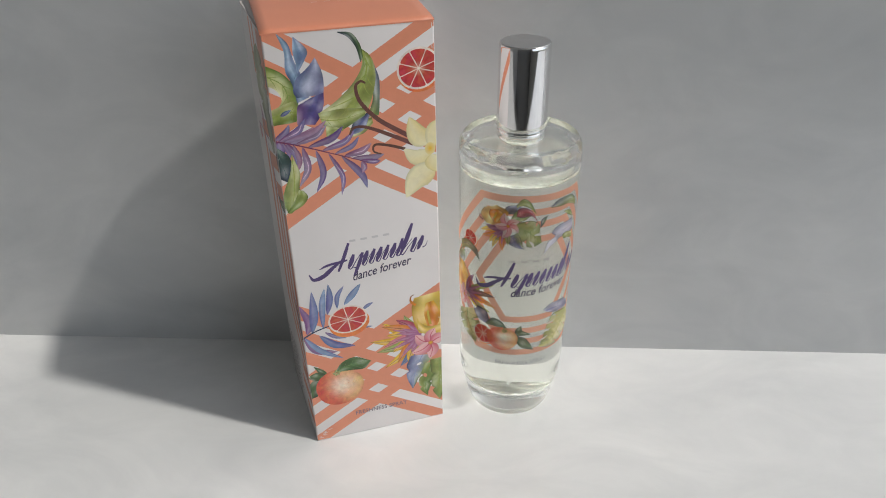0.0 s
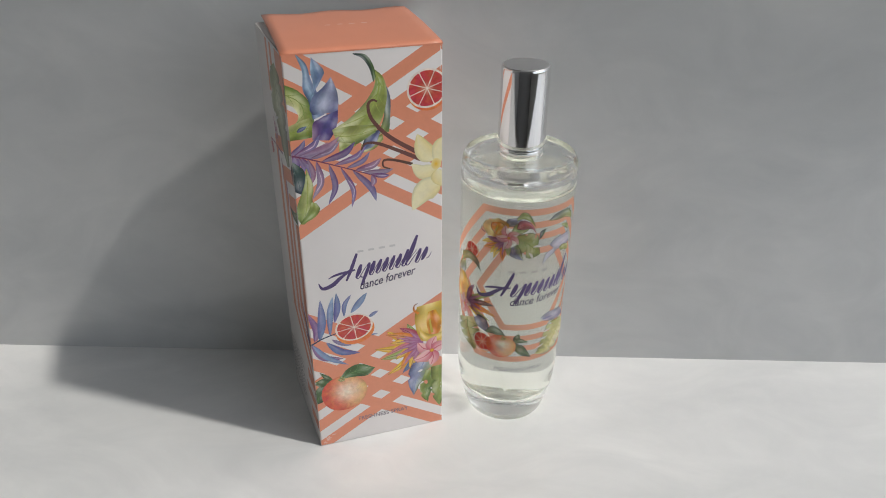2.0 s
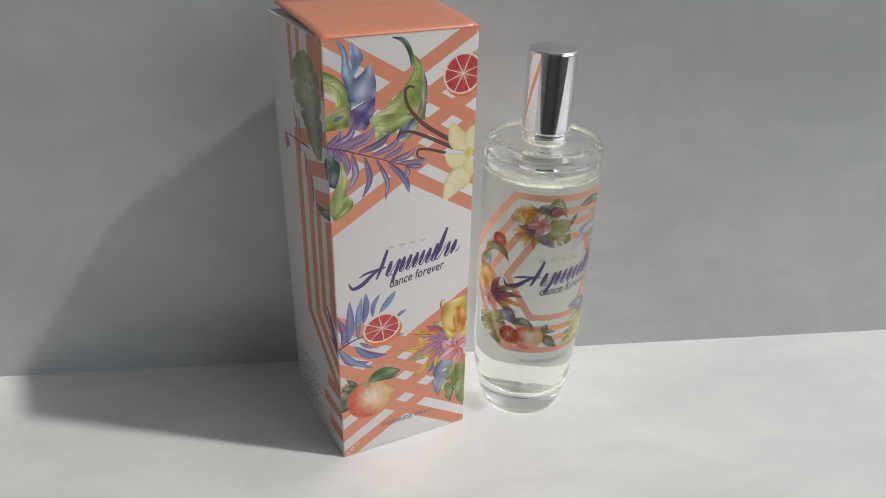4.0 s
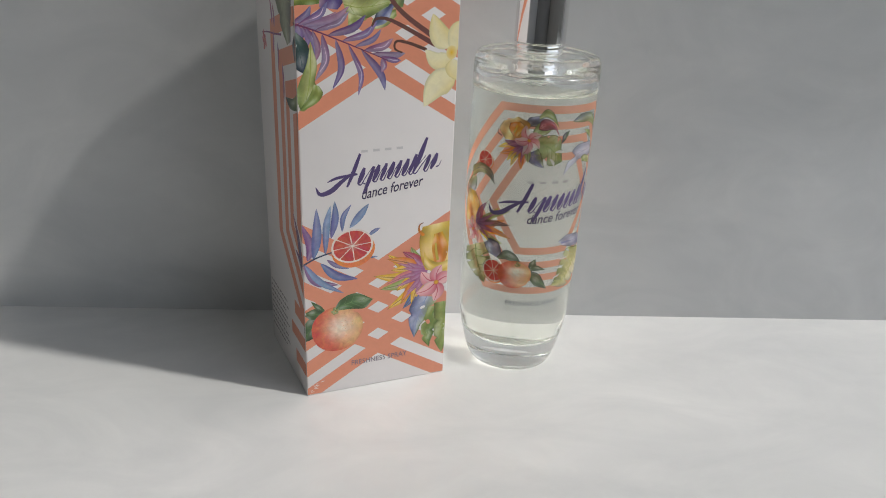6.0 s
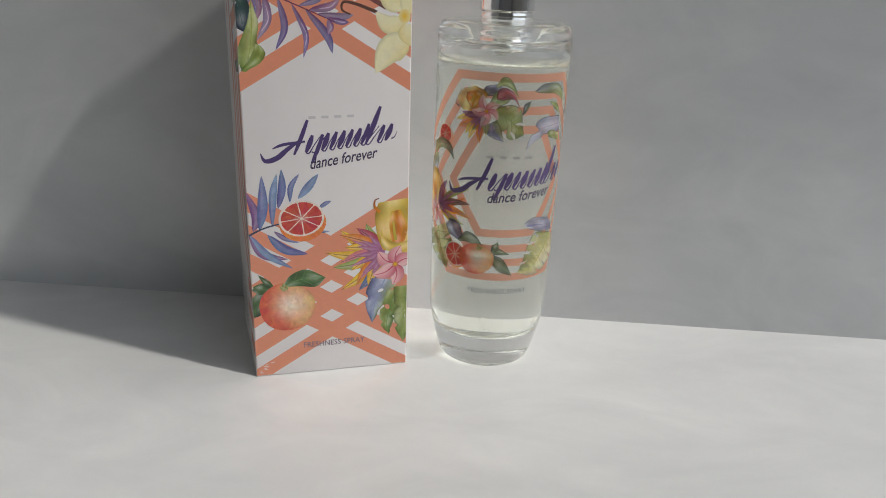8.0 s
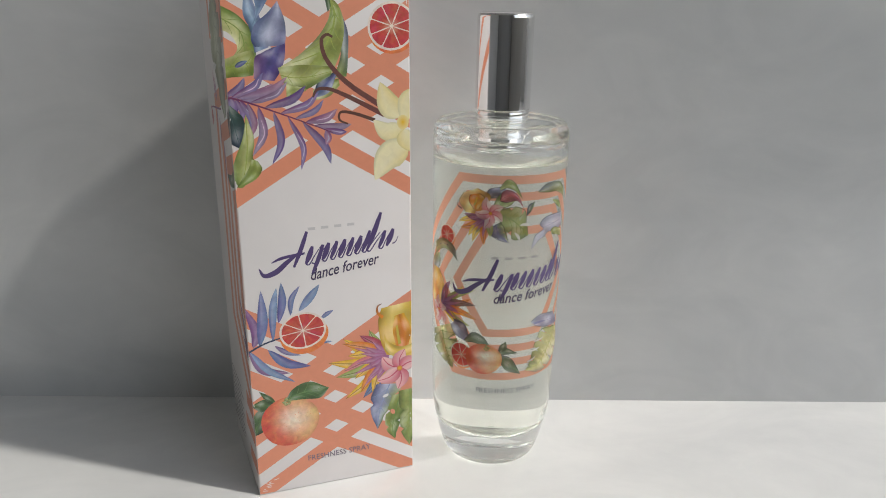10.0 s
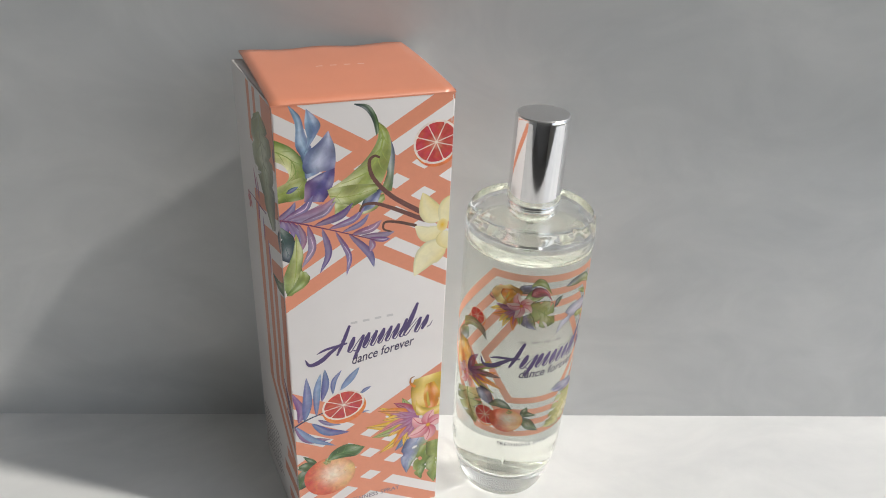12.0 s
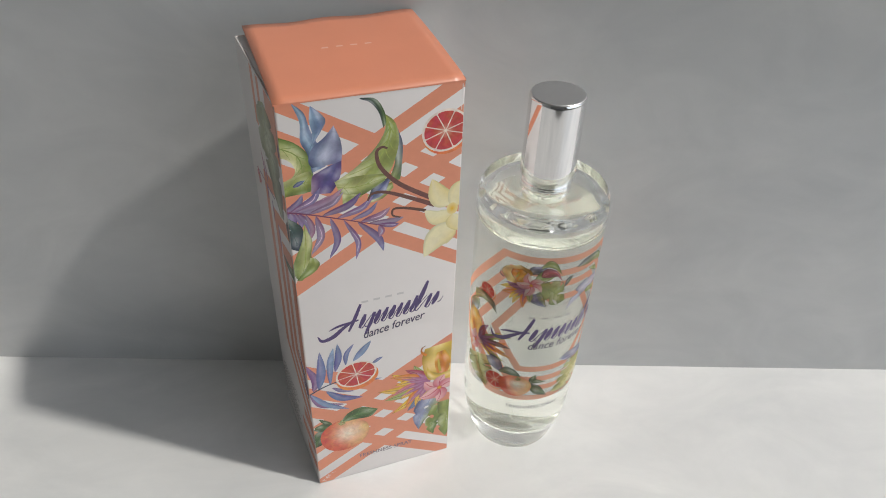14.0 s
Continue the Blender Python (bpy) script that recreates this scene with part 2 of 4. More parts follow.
OUTLINE = [False]     # whether leaves are drawn with a fine dark contour


def strip(rows):
    """Triangles from rows of (place, colour) across a shape; each shape is one ply of ink."""
    tris = []
    PLY[0] += 1
    rows = [[(p, c, PLY[0]) for p, c in row] for row in rows]
    for a, b in zip(rows, rows[1:]):
        for k in range(len(a) - 1):
            tris += [(a[k], a[k + 1], b[k + 1]), (a[k], b[k + 1], b[k])]
    return tris


def leaf(points, width, base, tip, other=None, rib=None, fat=0.8, wave=0.0, n=16, notches=0):
    """A leaf or petal on a curved midrib, its two halves washed in two tints, with a thin rib."""
    other = other or mixed(base, WHITE, 0.25)
    rows, path = [], along(points, n)
    for k, (p, v) in enumerate(path):
        t = k / n
        side = Vector((-v.y, v.x))
        w = width * max(0.0, math.sin(math.pi * t ** fat)) ** 0.85 * (1 + wave * math.sin(9 * t + points[0][0]))
        if notches and k % 3 == 2:
            w *= 1 - notches * 0.1
        c1, c2 = mixed(base, tip, t), mixed(other, tip, t * 0.8)
        wash = 0.5 + 0.5 * math.sin(5.0 * t + 1.7 * points[0][0] + 0.9 * points[0][1])
        rows.append([(p + side * w, mixed(c1, DEEP, 0.22)), (p + side * w * 0.6, c1), (p + side * w * 0.2, mixed(c1, WHITE, 0.05 + 0.18 * wash)),
                     (p - side * w * 0.25, mixed(mixed(c1, c2, 0.6), WHITE, 0.10)), (p - side * w * 0.7, c2), (p - side * w, mixed(c2, DEEP, 0.15 + 0.15 * wash))])
    tris = strip(rows)
    if rib:
        tris += stroke(points, width * 0.09, width * 0.03, rib, n)
    return tris


def shade_of(tints, x):
    """The tint at x, 0 to 1, along a row of tints."""
    f = min(max(x, 0.0), 0.9999) * (len(tints) - 1)
    return mixed(tints[int(f)], tints[int(f) + 1], f - int(f)) if len(tints) > 1 else tints[0]


def sail(one, two, base, tip, veins=0, vein=None, n=18, m=6, edge=0.25, lobes=0, depth=0.5):
    """A petal or leaf between two curved edges, washed across and along, with fine veins; lobes cut its edges into fingers."""
    n = max(n, lobes * 6)
    a, b = along(one, n), along(two, n)
    if lobes:
        for k in range(n + 1):
            mid = a[k][0].lerp(b[k][0], 0.5)
            for line, shift in ((a, 0.0), (b, 0.35)):
                f = (lobes * k / n + shift) % 1.0
                pull = depth * max(0.0, 1 - abs(f - 0.85) / 0.2) * min(1.0, 4 * k / n) * min(1.0, 3 * (1 - k / n))
                line[k] = (line[k][0].lerp(mid, pull), line[k][1])
    rows, mids = [], []
    for k in range(n + 1):
        t, row = k / n, []
        for i in range(m + 1):
            x = i / m
            c = mixed(shade_of(base, x), shade_of(tip, x), t)
            pool = 0.5 + 0.5 * math.sin(7.0 * t + 4.1 * x + one[0][0] * 1.3) * math.sin(5.3 * x - 3.0 * t + one[0][1])
            c = mixed(tuple(v * (0.60 + 0.55 * pool) for v in c), WHITE, 0.60 * max(0.0, pool - 0.5))
            c = tuple(v * (1 - 1.6 * edge * max(0.0, abs(2 * x - 1) - 0.5) / 0.5 * (1.1 - pool)) for v in c)
            row.append((a[k][0].lerp(b[k][0], x), c))
        rows.append(row)
        mids.append(a[k][0].lerp(b[k][0], 0.5))
    tris = strip(rows)
    if OUTLINE[0]:
        wide = max((p[0] - q[0]).length for p, q in zip(a, b))
        for line, tint in ((a, base[0]), (b, base[-1])):
            pts = [line[k][0] for k in range(0, n + 1, max(1, n // 9))]
            if (pts[0] - pts[-1]).length > 0.5:
                tris += stroke(pts, min(0.16, wide * 0.035), 0.05, tuple(v * 0.30 for v in tint), n)
    if vein:
        vein = mixed(shade_of(tip, 0.5), vein, 0.45)
        wide = max((p[0] - q[0]).length for p, q in zip(a, b))
        tris += stroke([mids[0], mids[n // 3], mids[2 * n // 3], mids[n]], wide * 0.022, wide * 0.008, vein, 12)
        for k in range(veins):
            i = 1 + int((n - 4) * (k + 0.5) / veins)
            j = min(n, i + 3)
            for side in (a, b):
                end = mids[j].lerp(side[j][0], 0.82)
                tris += stroke([mids[i], mids[i].lerp(end, 0.55) + (mids[j] - mids[i]) * 0.08, end], wide * 0.012, wide * 0.004, vein, 6)
    return tris


def stroke(points, w0, w1, colour, n=14, end=None, belly=0.0):
    """A brush line that tapers from half-width w0 to w1."""
    rows = []
    for k, (p, v) in enumerate(along(points, n)):
        t = k / n
        side = Vector((-v.y, v.x)) * (w0 + (w1 - w0) * t + belly * math.sin(math.pi * t))
        c = mixed(colour, end or colour, t)
        rows.append([(p + side, c), (p - side, c)])
    return strip(rows)


def patch(corners, colour):
    """A plain convex patch of ink."""
    a = (Vector(corners[0]), colour, PLY[0])
    return [(a, (Vector(p), colour, PLY[0]), (Vector(q), colour, PLY[0])) for p, q in zip(corners[1:], corners[2:])]


def disc(centre, rx, ry, tint, turn=0.0, rings=5, n=28, rough=0.0):
    """An oval whose colour is tint(r, angle)."""
    rows = []
    for j in range(rings + 1):
        r = j / rings
        row = []
        for k in range(n + 1):
            a = 2 * math.pi * k / n
            wob = 1 + rough * math.sin(3 * a + 1) + rough * 0.6 * math.sin(5 * a)
            q = Vector((rx * r * wob * math.cos(a), ry * r * wob * math.sin(a)))
            c, s = math.cos(turn), math.sin(turn)
            row.append((Vector(centre) + Vector((c * q.x - s * q.y, s * q.x + c * q.y)), tint(r, a)))
        rows.append(row)
    return strip(rows)


def grapefruit(centre, rx, ry, turn=0.3, drop=0.1):
    """The peel and pith of a cut grapefruit."""
    low = (centre[0] + 0.05 * rx, centre[1] - drop * ry)
    tris = disc(low, rx, ry, lambda r, a: mixed(PEEL, AMBER, 0.5 + 0.5 * math.sin(a)), turn)
    tris += disc(centre, rx * 0.97, ry * 0.97, lambda r, a: mixed(PITH, WHITE, 0.3), turn)
    return tris


def segments(centre, rx, ry, turn=0.3, cut=8):
    """The red segments of a cut grapefruit, one by one."""
    for k in range(cut):
        slip = 0.09 * math.sin(5 * k + centre[0])
        a0, a1 = 2 * math.pi * (k + 0.035 + slip) / cut, 2 * math.pi * (k + 0.968 + 0.09 * math.sin(5 * (k + 1) % (5 * cut) + centre[0])) / cut
        am, rows = (a0 + a1) / 2, []
        for j, r in enumerate((0.07, 0.35, 0.65, 0.84, 0.875)):
            half = (a1 - a0) / 2 * (0.55 + 0.45 * min(1, r / 0.5)) * (0.86 if j == 4 else 1)
            row = []
            for i in range(5):
                a = am - half + half * 2 * i / 4
                c, s = math.cos(turn), math.sin(turn)
                q = Vector((rx * r * math.cos(a), ry * r * math.sin(a)))
                shade = 0.25 + 0.5 * abs(math.sin(7 * a + 11 * r + k))
                row.append((Vector(centre) + Vector((c * q.x - s * q.y, s * q.x + c * q.y)), mixed(mixed((0.43, 0.020, 0.022), (0.64, 0.11, 0.085), shade * 0.8), PITH, 0.45 * max(0.0, 0.3 - r) / 0.3)))
            rows.append(row)
        yield strip(rows)


def orange_fruit(centre, rx, ry):
    """A round blushing fruit with a pale bloom and peel freckles."""
    def tint(r, a):
        x, y = r * math.cos(a), r * math.sin(a)
        bloom = math.exp(-((x - 0.12) ** 2 + (y - 0.08) ** 2) * 4.5)
        blush = max(0.0, -x * 0.75 - 0.25 * y + 0.35 * r * r)
        skin = mixed((0.74, 0.33, 0.16), (0.74, 0.50, 0.22), max(0.0, min(1.0, 1.2 * x + 0.2)))
        skin = mixed(skin, (0.50, 0.16, 0.08), 0.5 * max(0.0, r - 0.85) / 0.15)
        mottle = 0.5 + 0.5 * math.sin(9 * x + 3 * math.sin(5 * y)) * math.sin(8 * y + 2 * math.sin(7 * x))
        return mixed(mixed(skin, (0.60, 0.115, 0.06), min(1, blush * 1.35 + 0.30 * mottle * r + 0.10)), (0.88, 0.76, 0.64), bloom * (0.55 + 0.40 * mottle))
    tris = disc(centre, rx, ry, tint, 0.0, 14, 48, 0.012)
    rng = random.Random(7)
    for k in range(44):
        a, r = rng.uniform(0, 6.28), 0.9 * math.sqrt(rng.random())
        spot = (centre[0] + rx * r * math.cos(a), centre[1] + ry * r * math.sin(a))
        tris += disc(spot, rx * 0.011, rx * 0.011, lambda r, a: mixed(PEEL, RED, 0.2), 0, 1, 6)
    return tris


def blossom(centre, size, angles, base=PINK, tip=(0.86, 0.55, 0.50), width=0.36):
    """A five-petalled flower."""
    tris, c = [], Vector(centre)
    for a, length in angles:
        d = Vector((math.cos(radians(a)), math.sin(radians(a)))) * size * length
        bend = Vector((-d.y, d.x)) * 0.12
        tris += leaf([c, c + d * 0.5 + bend, c + d], size * width, mixed(base, ROSE, 0.25), tip, mixed(tip, WHITE, 0.2), mixed(base, ROSE, 0.5), 0.75)
    return tris + disc(centre, size * 0.13, size * 0.13, lambda r, a: mixed(YELLOW, ROSE, r * 0.7), 0, 2, 10)


def spikes(centre, tips, width, tint):
    """Long narrow petals that burst from one point."""
    tris, c = [], Vector(centre)
    for k, p in enumerate(tips):
        d = Vector(p) - c
        mid = c + d * 0.55 + Vector((-d.y, d.x)) * 0.06 * (-1) ** k
        tone = tint[k % len(tint)]
        tris += leaf([c, mid, p], width, mixed(PLUM, tone, 0.6), tone, mixed(PLUM, tone, 0.95), None, 0.75, 0, 12)
        tris += stroke([c.lerp(mid, 0.7), mid, p], width * 0.14, width * 0.05, mixed(tone, BROWN, 0.65), 8)
    for k, p in enumerate(tips):
        d = Vector(p) - c
        mid = c + d * 0.55 + Vector((-d.y, d.x)) * 0.06 * (-1) ** k
        tris += leaf([c, c.lerp(mid, 0.5), c.lerp(mid, 1.0 + 0.15 * (k % 3))], width * 0.62, (0.22, 0.08, 0.24), (0.44, 0.14, 0.24), (0.36, 0.12, 0.28), None, 0.6, 0, 8)
    return tris


def frond(points, leaves, width, base, tip, stem):
    """A palm frond: a stem and its leaflets, each (place on the stem 0 to 1, tip)."""
    path, tris = along(points, 40), []
    for k, (s, end) in enumerate(leaves):
        p, v = path[int(s * 40)]
        e = Vector(end)
        mid = p.lerp(e, 0.5) + v * (e - p).length * 0.16
        tone = (base, mixed(base, PLUM, 0.7), mixed(base, tip, 0.45), (0.15, 0.04, 0.13))[k % 4]
        end = (DUSK, (0.40, 0.20, 0.30), mixed(tip, WHITE, 0.15), PURPLE, (0.22, 0.16, 0.38))[k % 5]
        tris += leaf([p, mid, e], width * (1.15, 0.95, 1.3)[k % 3], tone, end, mixed(tone, HAZE, 0.3), None, 0.85, 0, 12)
        if k % 2:
            tris += stroke([p.lerp(mid, 0.5) + v * 0.2, mid + v * 0.3, mid.lerp(e, 0.55)], width * 0.04, width * 0.10, mixed(HAZE, (0.70, 0.52, 0.66), (k % 3) / 2), 8, None, width * 0.06)
    return tris + stroke(points, width * 0.3, width * 0.12, stem, 20)


def bars(centre, height, count, gap, colour, slope=0.0):
    """A maker's mark as a row of small plain bars."""
    for k in range(count):
        x = centre[0] + (k - (count - 1) / 2) * gap
        y = centre[1] + (x - centre[0]) * slope
        w, h = height * 0.42, height * 0.16
        yield patch([(x - w, y - h), (x + w, y - h), (x + w, y + h), (x - w, y + h)], colour)


def flourish(place, size, slope, colour):
    """The product's script mark as plain slanted brush bars over a swash, on a rising line, with hairlines from bar to bar."""
    o = Vector(place)

    def at(x, y):
        return o + Vector((x * size, (y + x * slope) * size))
    yield stroke([at(0.0, 0.035), at(0.035, -0.03), at(0.12, -0.02), at(0.20, 0.035), at(0.31, 0.10)], 0.003 * size, 0.006 * size, colour, 22, None, 0.016 * size)
    yield stroke([at(0.09, 0.055), at(0.17, 0.075), at(0.33, 0.075)], 0.003 * size, 0.008 * size, colour, 14, None, 0.006 * size)
    ends = []
    for k in range(12):
        x = 0.30 + 0.0605 * k
        low, high = {0: (-0.015, 0.235), 2: (-0.10, 0.11), 9: (-0.01, 0.26), 8: (-0.01, 0.14)}.get(k, (-0.01, 0.115))
        lean = 0.42 * (high - low)
        belly = 0.007 + 0.004 * (k % 2)
        yield stroke([at(x - lean / 2, low), at(x + 0.004, (low + high) / 2), at(x + lean / 2, high)], 0.008 * size, 0.010 * size, colour, 12, None, belly * size)
        ends.append((x - lean / 2, low, x + lean / 2, high))
    for a, b in zip(ends[1:], ends[2:]):
        yield stroke([at(a[0], max(a[1], -0.01)), at(a[0] + 0.026, -0.018), at((a[0] + b[2]) / 2, 0.04), at(b[2] - 0.008, 0.112)], 0.006 * size, 0.003 * size, colour, 10)
    yield stroke([at(0.985, 0.0), at(1.01, 0.01), at(1.03, 0.05)], 0.006 * size, 0.002 * size, colour, 8)


def lettering(words, place, size, turn, lean, colour, spread=1.0, width=None, weight=0.0):
    """Words in the built-in font as flat ink, from their lower left."""
    curve = bpy.data.curves.new("words", "FONT")
    curve.body, curve.size, curve.shear, curve.space_character, curve.resolution_u = words, size, lean, spread, 3
    curve.offset = weight
    ob = bpy.data.objects.new("words", curve)
    mesh = bpy.data.meshes.new_from_object(ob)
    mesh.calc_loop_triangles()
    pts = [Vector((v.co.x, v.co.y)) for v in mesh.vertices]
    stretch = width / max(p.x for p in pts) if width else 1.0
    c, s, o = math.cos(turn), math.sin(turn), Vector(place)
    pts = [o + Vector((c * p.x * stretch - s * p.y, s * p.x * stretch + c * p.y)) for p in pts]
    tris = [tuple((pts[i], colour, PLY[0]) for i in t.vertices) for t in mesh.loop_triangles]
    bpy.data.objects.remove(ob)
    bpy.data.meshes.remove(mesh)
    bpy.data.curves.remove(curve)
    return tris


def clipped(tris, u0, u1, v0, v1):
    """The triangles cut to an oblong, with their colours."""
    out = []
    for tri in tris:
        poly = list(tri)
        for axis, limit, sign in ((0, u0, 1), (0, u1, -1), (1, v0, 1), (1, v1, -1)):
            kept = []
            for a, b in zip(poly, poly[1:] + poly[:1]):
                da, db = sign * (a[0][axis] - limit), sign * (b[0][axis] - limit)
                if da >= 0:
                    kept.append(a)
                if da * db < 0:
                    t = da / (da - db)
                    kept.append((a[0].lerp(b[0], t), mixed(a[1], b[1], t), a[2]))
            poly = kept
            if len(poly) < 3:
                break
        if len(poly) >= 3:
            out += [(poly[0], poly[k], poly[k + 1]) for k in range(1, len(poly) - 1)]
    return out


def printed(name, tris, face, lift, parent, label="", fine=None, film=False):
    """Lays a piece of artwork on a face. face(u, v, lift) gives metres from millimetres; fine cuts it into narrow columns to follow a curve."""
    if fine:
        cut, lo, hi = [], min(p[0].x for t in tris for p in t), max(p[0].x for t in tris for p in t)
        for k in range(math.floor(lo / fine), math.ceil(hi / fine)):
            a, b = fine * k, fine * (k + 1)
            near = [t for t in tris if max(p[0].x for p in t) > a and min(p[0].x for p in t) < b]
            cut += clipped(near, a, b, -999, 999)
        tris = cut
    if not tris:
        return None
    plies = {k: n for n, k in enumerate(sorted({p[2] for t in tris for p in t}))}
    bottom, ply = (lift(len(plies)), lift.ply) if callable(lift) else (lift, 0.002)
    where, verts, cols, faces = {}, [], [], []
    for t in tris:
        idx = []
        for p, c, k in t:
            key = (round(p.x, 3), round(p.y, 3), k, tuple(round(x, 3) for x in c))
            if key not in where:
                where[key] = len(verts)
                verts.append(face(p.x, p.y, bottom + ply * plies[k]))
                cols.append((*c, 1.0))
            idx.append(where[key])
        if len(set(idx)) == 3:
            faces.append(idx)
    mesh = bpy.data.meshes.new(name)
    mesh.from_pydata(verts, [], faces)
    layer = mesh.color_attributes.new("ink", "FLOAT_COLOR", "POINT")
    for k, c in enumerate(cols):
        layer.data[k].color = c
    plain = name in ("stripe", "text_line", "lettering", "brush_bar", "mark_bar", "leaf_gap", "scuff")
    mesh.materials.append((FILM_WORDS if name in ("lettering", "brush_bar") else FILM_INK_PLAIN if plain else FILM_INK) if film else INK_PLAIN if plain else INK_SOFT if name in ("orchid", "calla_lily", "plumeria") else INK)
    ob = new(name, mesh)
    ob.parent = parent
    return tagged(ob, label) if label else ob


# ---- the carton ----
W, D, H = 0.0540, 0.0490, 0.1666
SLOPE = 0.61
carton = tagged(new("perfume_carton"), "tall white and coral floral printed perfume carton on the counter", "box")
carton.scale = (1.006, 1.0, 1.0)


def sheet(name, corners, thick, mat, label="", bulge=0.0, n=10):
    """A sheet of card between four corners, bulging a little in the middle."""
    a, b, c, d = [Vector(p) for p in corners]
    out = (b - a).cross(d - a).normalized()
    bm = bmesh.new()
    grids = []
    for lift in (0.0, -thick):
        grid = []
        for j in range(n + 1):
            row = []
            for i in range(n + 1):
                s, t = i / n, j / n
                p = a.lerp(b, s).lerp(d.lerp(c, s), t)
                swell = bulge * math.sin(math.pi * s) * math.sin(math.pi * t)
                row.append(bm.verts.new(p + out * (lift + swell)))
            grid.append(row)
        grids.append(grid)
    f, g = grids
    for j in range(n):
        for i in range(n):
            bm.faces.new((f[j][i], f[j][i + 1], f[j + 1][i + 1], f[j + 1][i]))
            bm.faces.new((g[j][i], g[j + 1][i], g[j + 1][i + 1], g[j][i + 1]))
    for k in range(n):
        bm.faces.new((f[0][k + 1], f[0][k], g[0][k], g[0][k + 1]))
        bm.faces.new((f[n][k], f[n][k + 1], g[n][k + 1], g[n][k]))
        bm.faces.new((f[k][0], f[k + 1][0], g[k + 1][0], g[k][0]))
        bm.faces.new((f[k + 1][n], f[k][n], g[k][n], g[k + 1][n]))
    return part(name, bm, mat, carton, label, True)


def sleeve():
    """The folded tube of card: four walls with rounded folds, open at the ends."""
    bm = bmesh.new()
    r, t, ring = 0.0007, 0.00045, []
    for cx, cy, a0 in ((W - r, D - r, 0), (r, D - r, 90), (r, r, 180), (W - r, r, 270)):
        ring += [(cx, cy, radians(a0 + 90 * k / 4)) for k in range(5)]
    levels = [-0.0011, -0.0007, 0.02, H / 2, 0.145, H - 0.0004, H]
    rows = [[[bm.verts.new((cx + rr * math.cos(a), cy + rr * math.sin(a), z)) for cx, cy, a in ring] for z in levels] for rr in (r, r - t)]
    n = len(ring)
    for which, grid in enumerate(rows):
        for a, b in zip(grid, grid[1:]):
            for k in range(n):
                j = (k + 1) % n
                bm.faces.new((a[k], a[j], b[j], b[k]) if which == 0 else (a[k], b[k], b[j], a[j]))
    for end in (0, -1):
        a, b = rows[0][end], rows[1][end]
        for k in range(n):
            j = (k + 1) % n
            bm.faces.new((a[k], a[j], b[j], b[k]))
    return bm


tube = part("sleeve", sleeve(), CARD_WHITE, carton, "white card sleeve with printed panels", True)
sheet("bottom_flap", [(0.001, D - 0.001, -0.0006), (W - 0.001, D - 0.001, -0.0006), (W - 0.001, 0.001, -0.0006), (0.001, 0.001, -0.0006)], 0.0004, CARD_WHITE, "white bottom flap, bulging a little", 0.0004)


def top_flap():
    """The coral lid: a bent sheet, its back edge tucked and slightly wavy, its front fold rounded."""
    bm = bmesh.new()
    n, m, t = 16, 14, 0.00045
    layers = []
    for lift in (0.0, -t):
        grid = []
        for j in range(m + 1):
            s = j / m
            row = []
            for i in range(n + 1):
                x = -0.0002 + (W + 0.0002) * i / n + 0.0010 * s * (1 - i / n)
                y = -0.0001 + (D + 0.0014) * s
                z = H + 0.0003 + 0.0012 * math.sin(math.pi * s) ** 0.8 + 0.0003 * math.sin(i * 0.9 + 1) * s ** 3 - 0.00025 * (1 - min(1, s / 0.05)) ** 2
                z += 0.0019 * s ** 2
                row.append(bm.verts.new((x, y, z + lift)))
            grid.append(row)
        layers.append(grid)
    f, g = layers
    for j in range(m):
        for i in range(n):
            bm.faces.new((f[j][i], f[j][i + 1], f[j + 1][i + 1], f[j + 1][i]))
            bm.faces.new((g[j][i], g[j + 1][i], g[j + 1][i + 1], g[j][i + 1]))
    for i in range(n):
        bm.faces.new((f[0][i + 1], f[0][i], g[0][i], g[0][i + 1]))
        bm.faces.new((f[m][i], f[m][i + 1], g[m][i + 1], g[m][i]))
    for j in range(m):
        bm.faces.new((f[j][0], f[j + 1][0], g[j + 1][0], g[j][0]))
        bm.faces.new((f[j + 1][n], f[j][n], g[j][n], g[j + 1][n]))
    return bm


lid = part("top_flap", top_flap(), CARD_CORAL, carton, "coral top flap, slightly bowed", True)
for p in lid.data.polygons:     # the cut edges of the card stay crisp
    p.use_smooth = abs(p.normal.z) > 0.6
sheet("dust_flap", [(0.0006, D - 0.001, H - 0.0004), (0.018, D - 0.001, H - 0.0012), (0.018, 0.001, H - 0.0012), (0.0006, 0.001, H - 0.0004)], 0.0004, CARD_WHITE)


def front_face(u, v, lift):
    return (u / 1000, -lift / 1000, v / 1000)


def left_face(u, v, lift):
    return (-lift / 1000, -u / 1000, v / 1000)


def right_face(u, v, lift):
    return (W + lift / 1000, u / 1000, v / 1000)


def lid_face(u, v, lift):
    s = v / 48.5
    return (u / 1000, v / 1000, H + 0.0003 + 0.0012 * math.sin(math.pi * s) ** 0.8 + 0.0003 * math.sin(u / 54 * 16 * 0.9 + 1) * s ** 3 + 0.0019 * s ** 2 + lift / 1000)


class Layers:
    """Counts the lifts of a face, so that each piece lies on the one before."""

    def __init__(self, lift=0.004, ply=0.0002):
        self.lift, self.ply = lift, ply

    def __call__(self, plies):
        at = self.lift
        self.lift += self.ply * (plies + 1)
        return at


rise_front, rise_left = Layers(), Layers()
FRONT = (0.2, 53.7, -0.8, 166.2)
LEFT = (-48.4, -0.25, -0.8, 166.1)


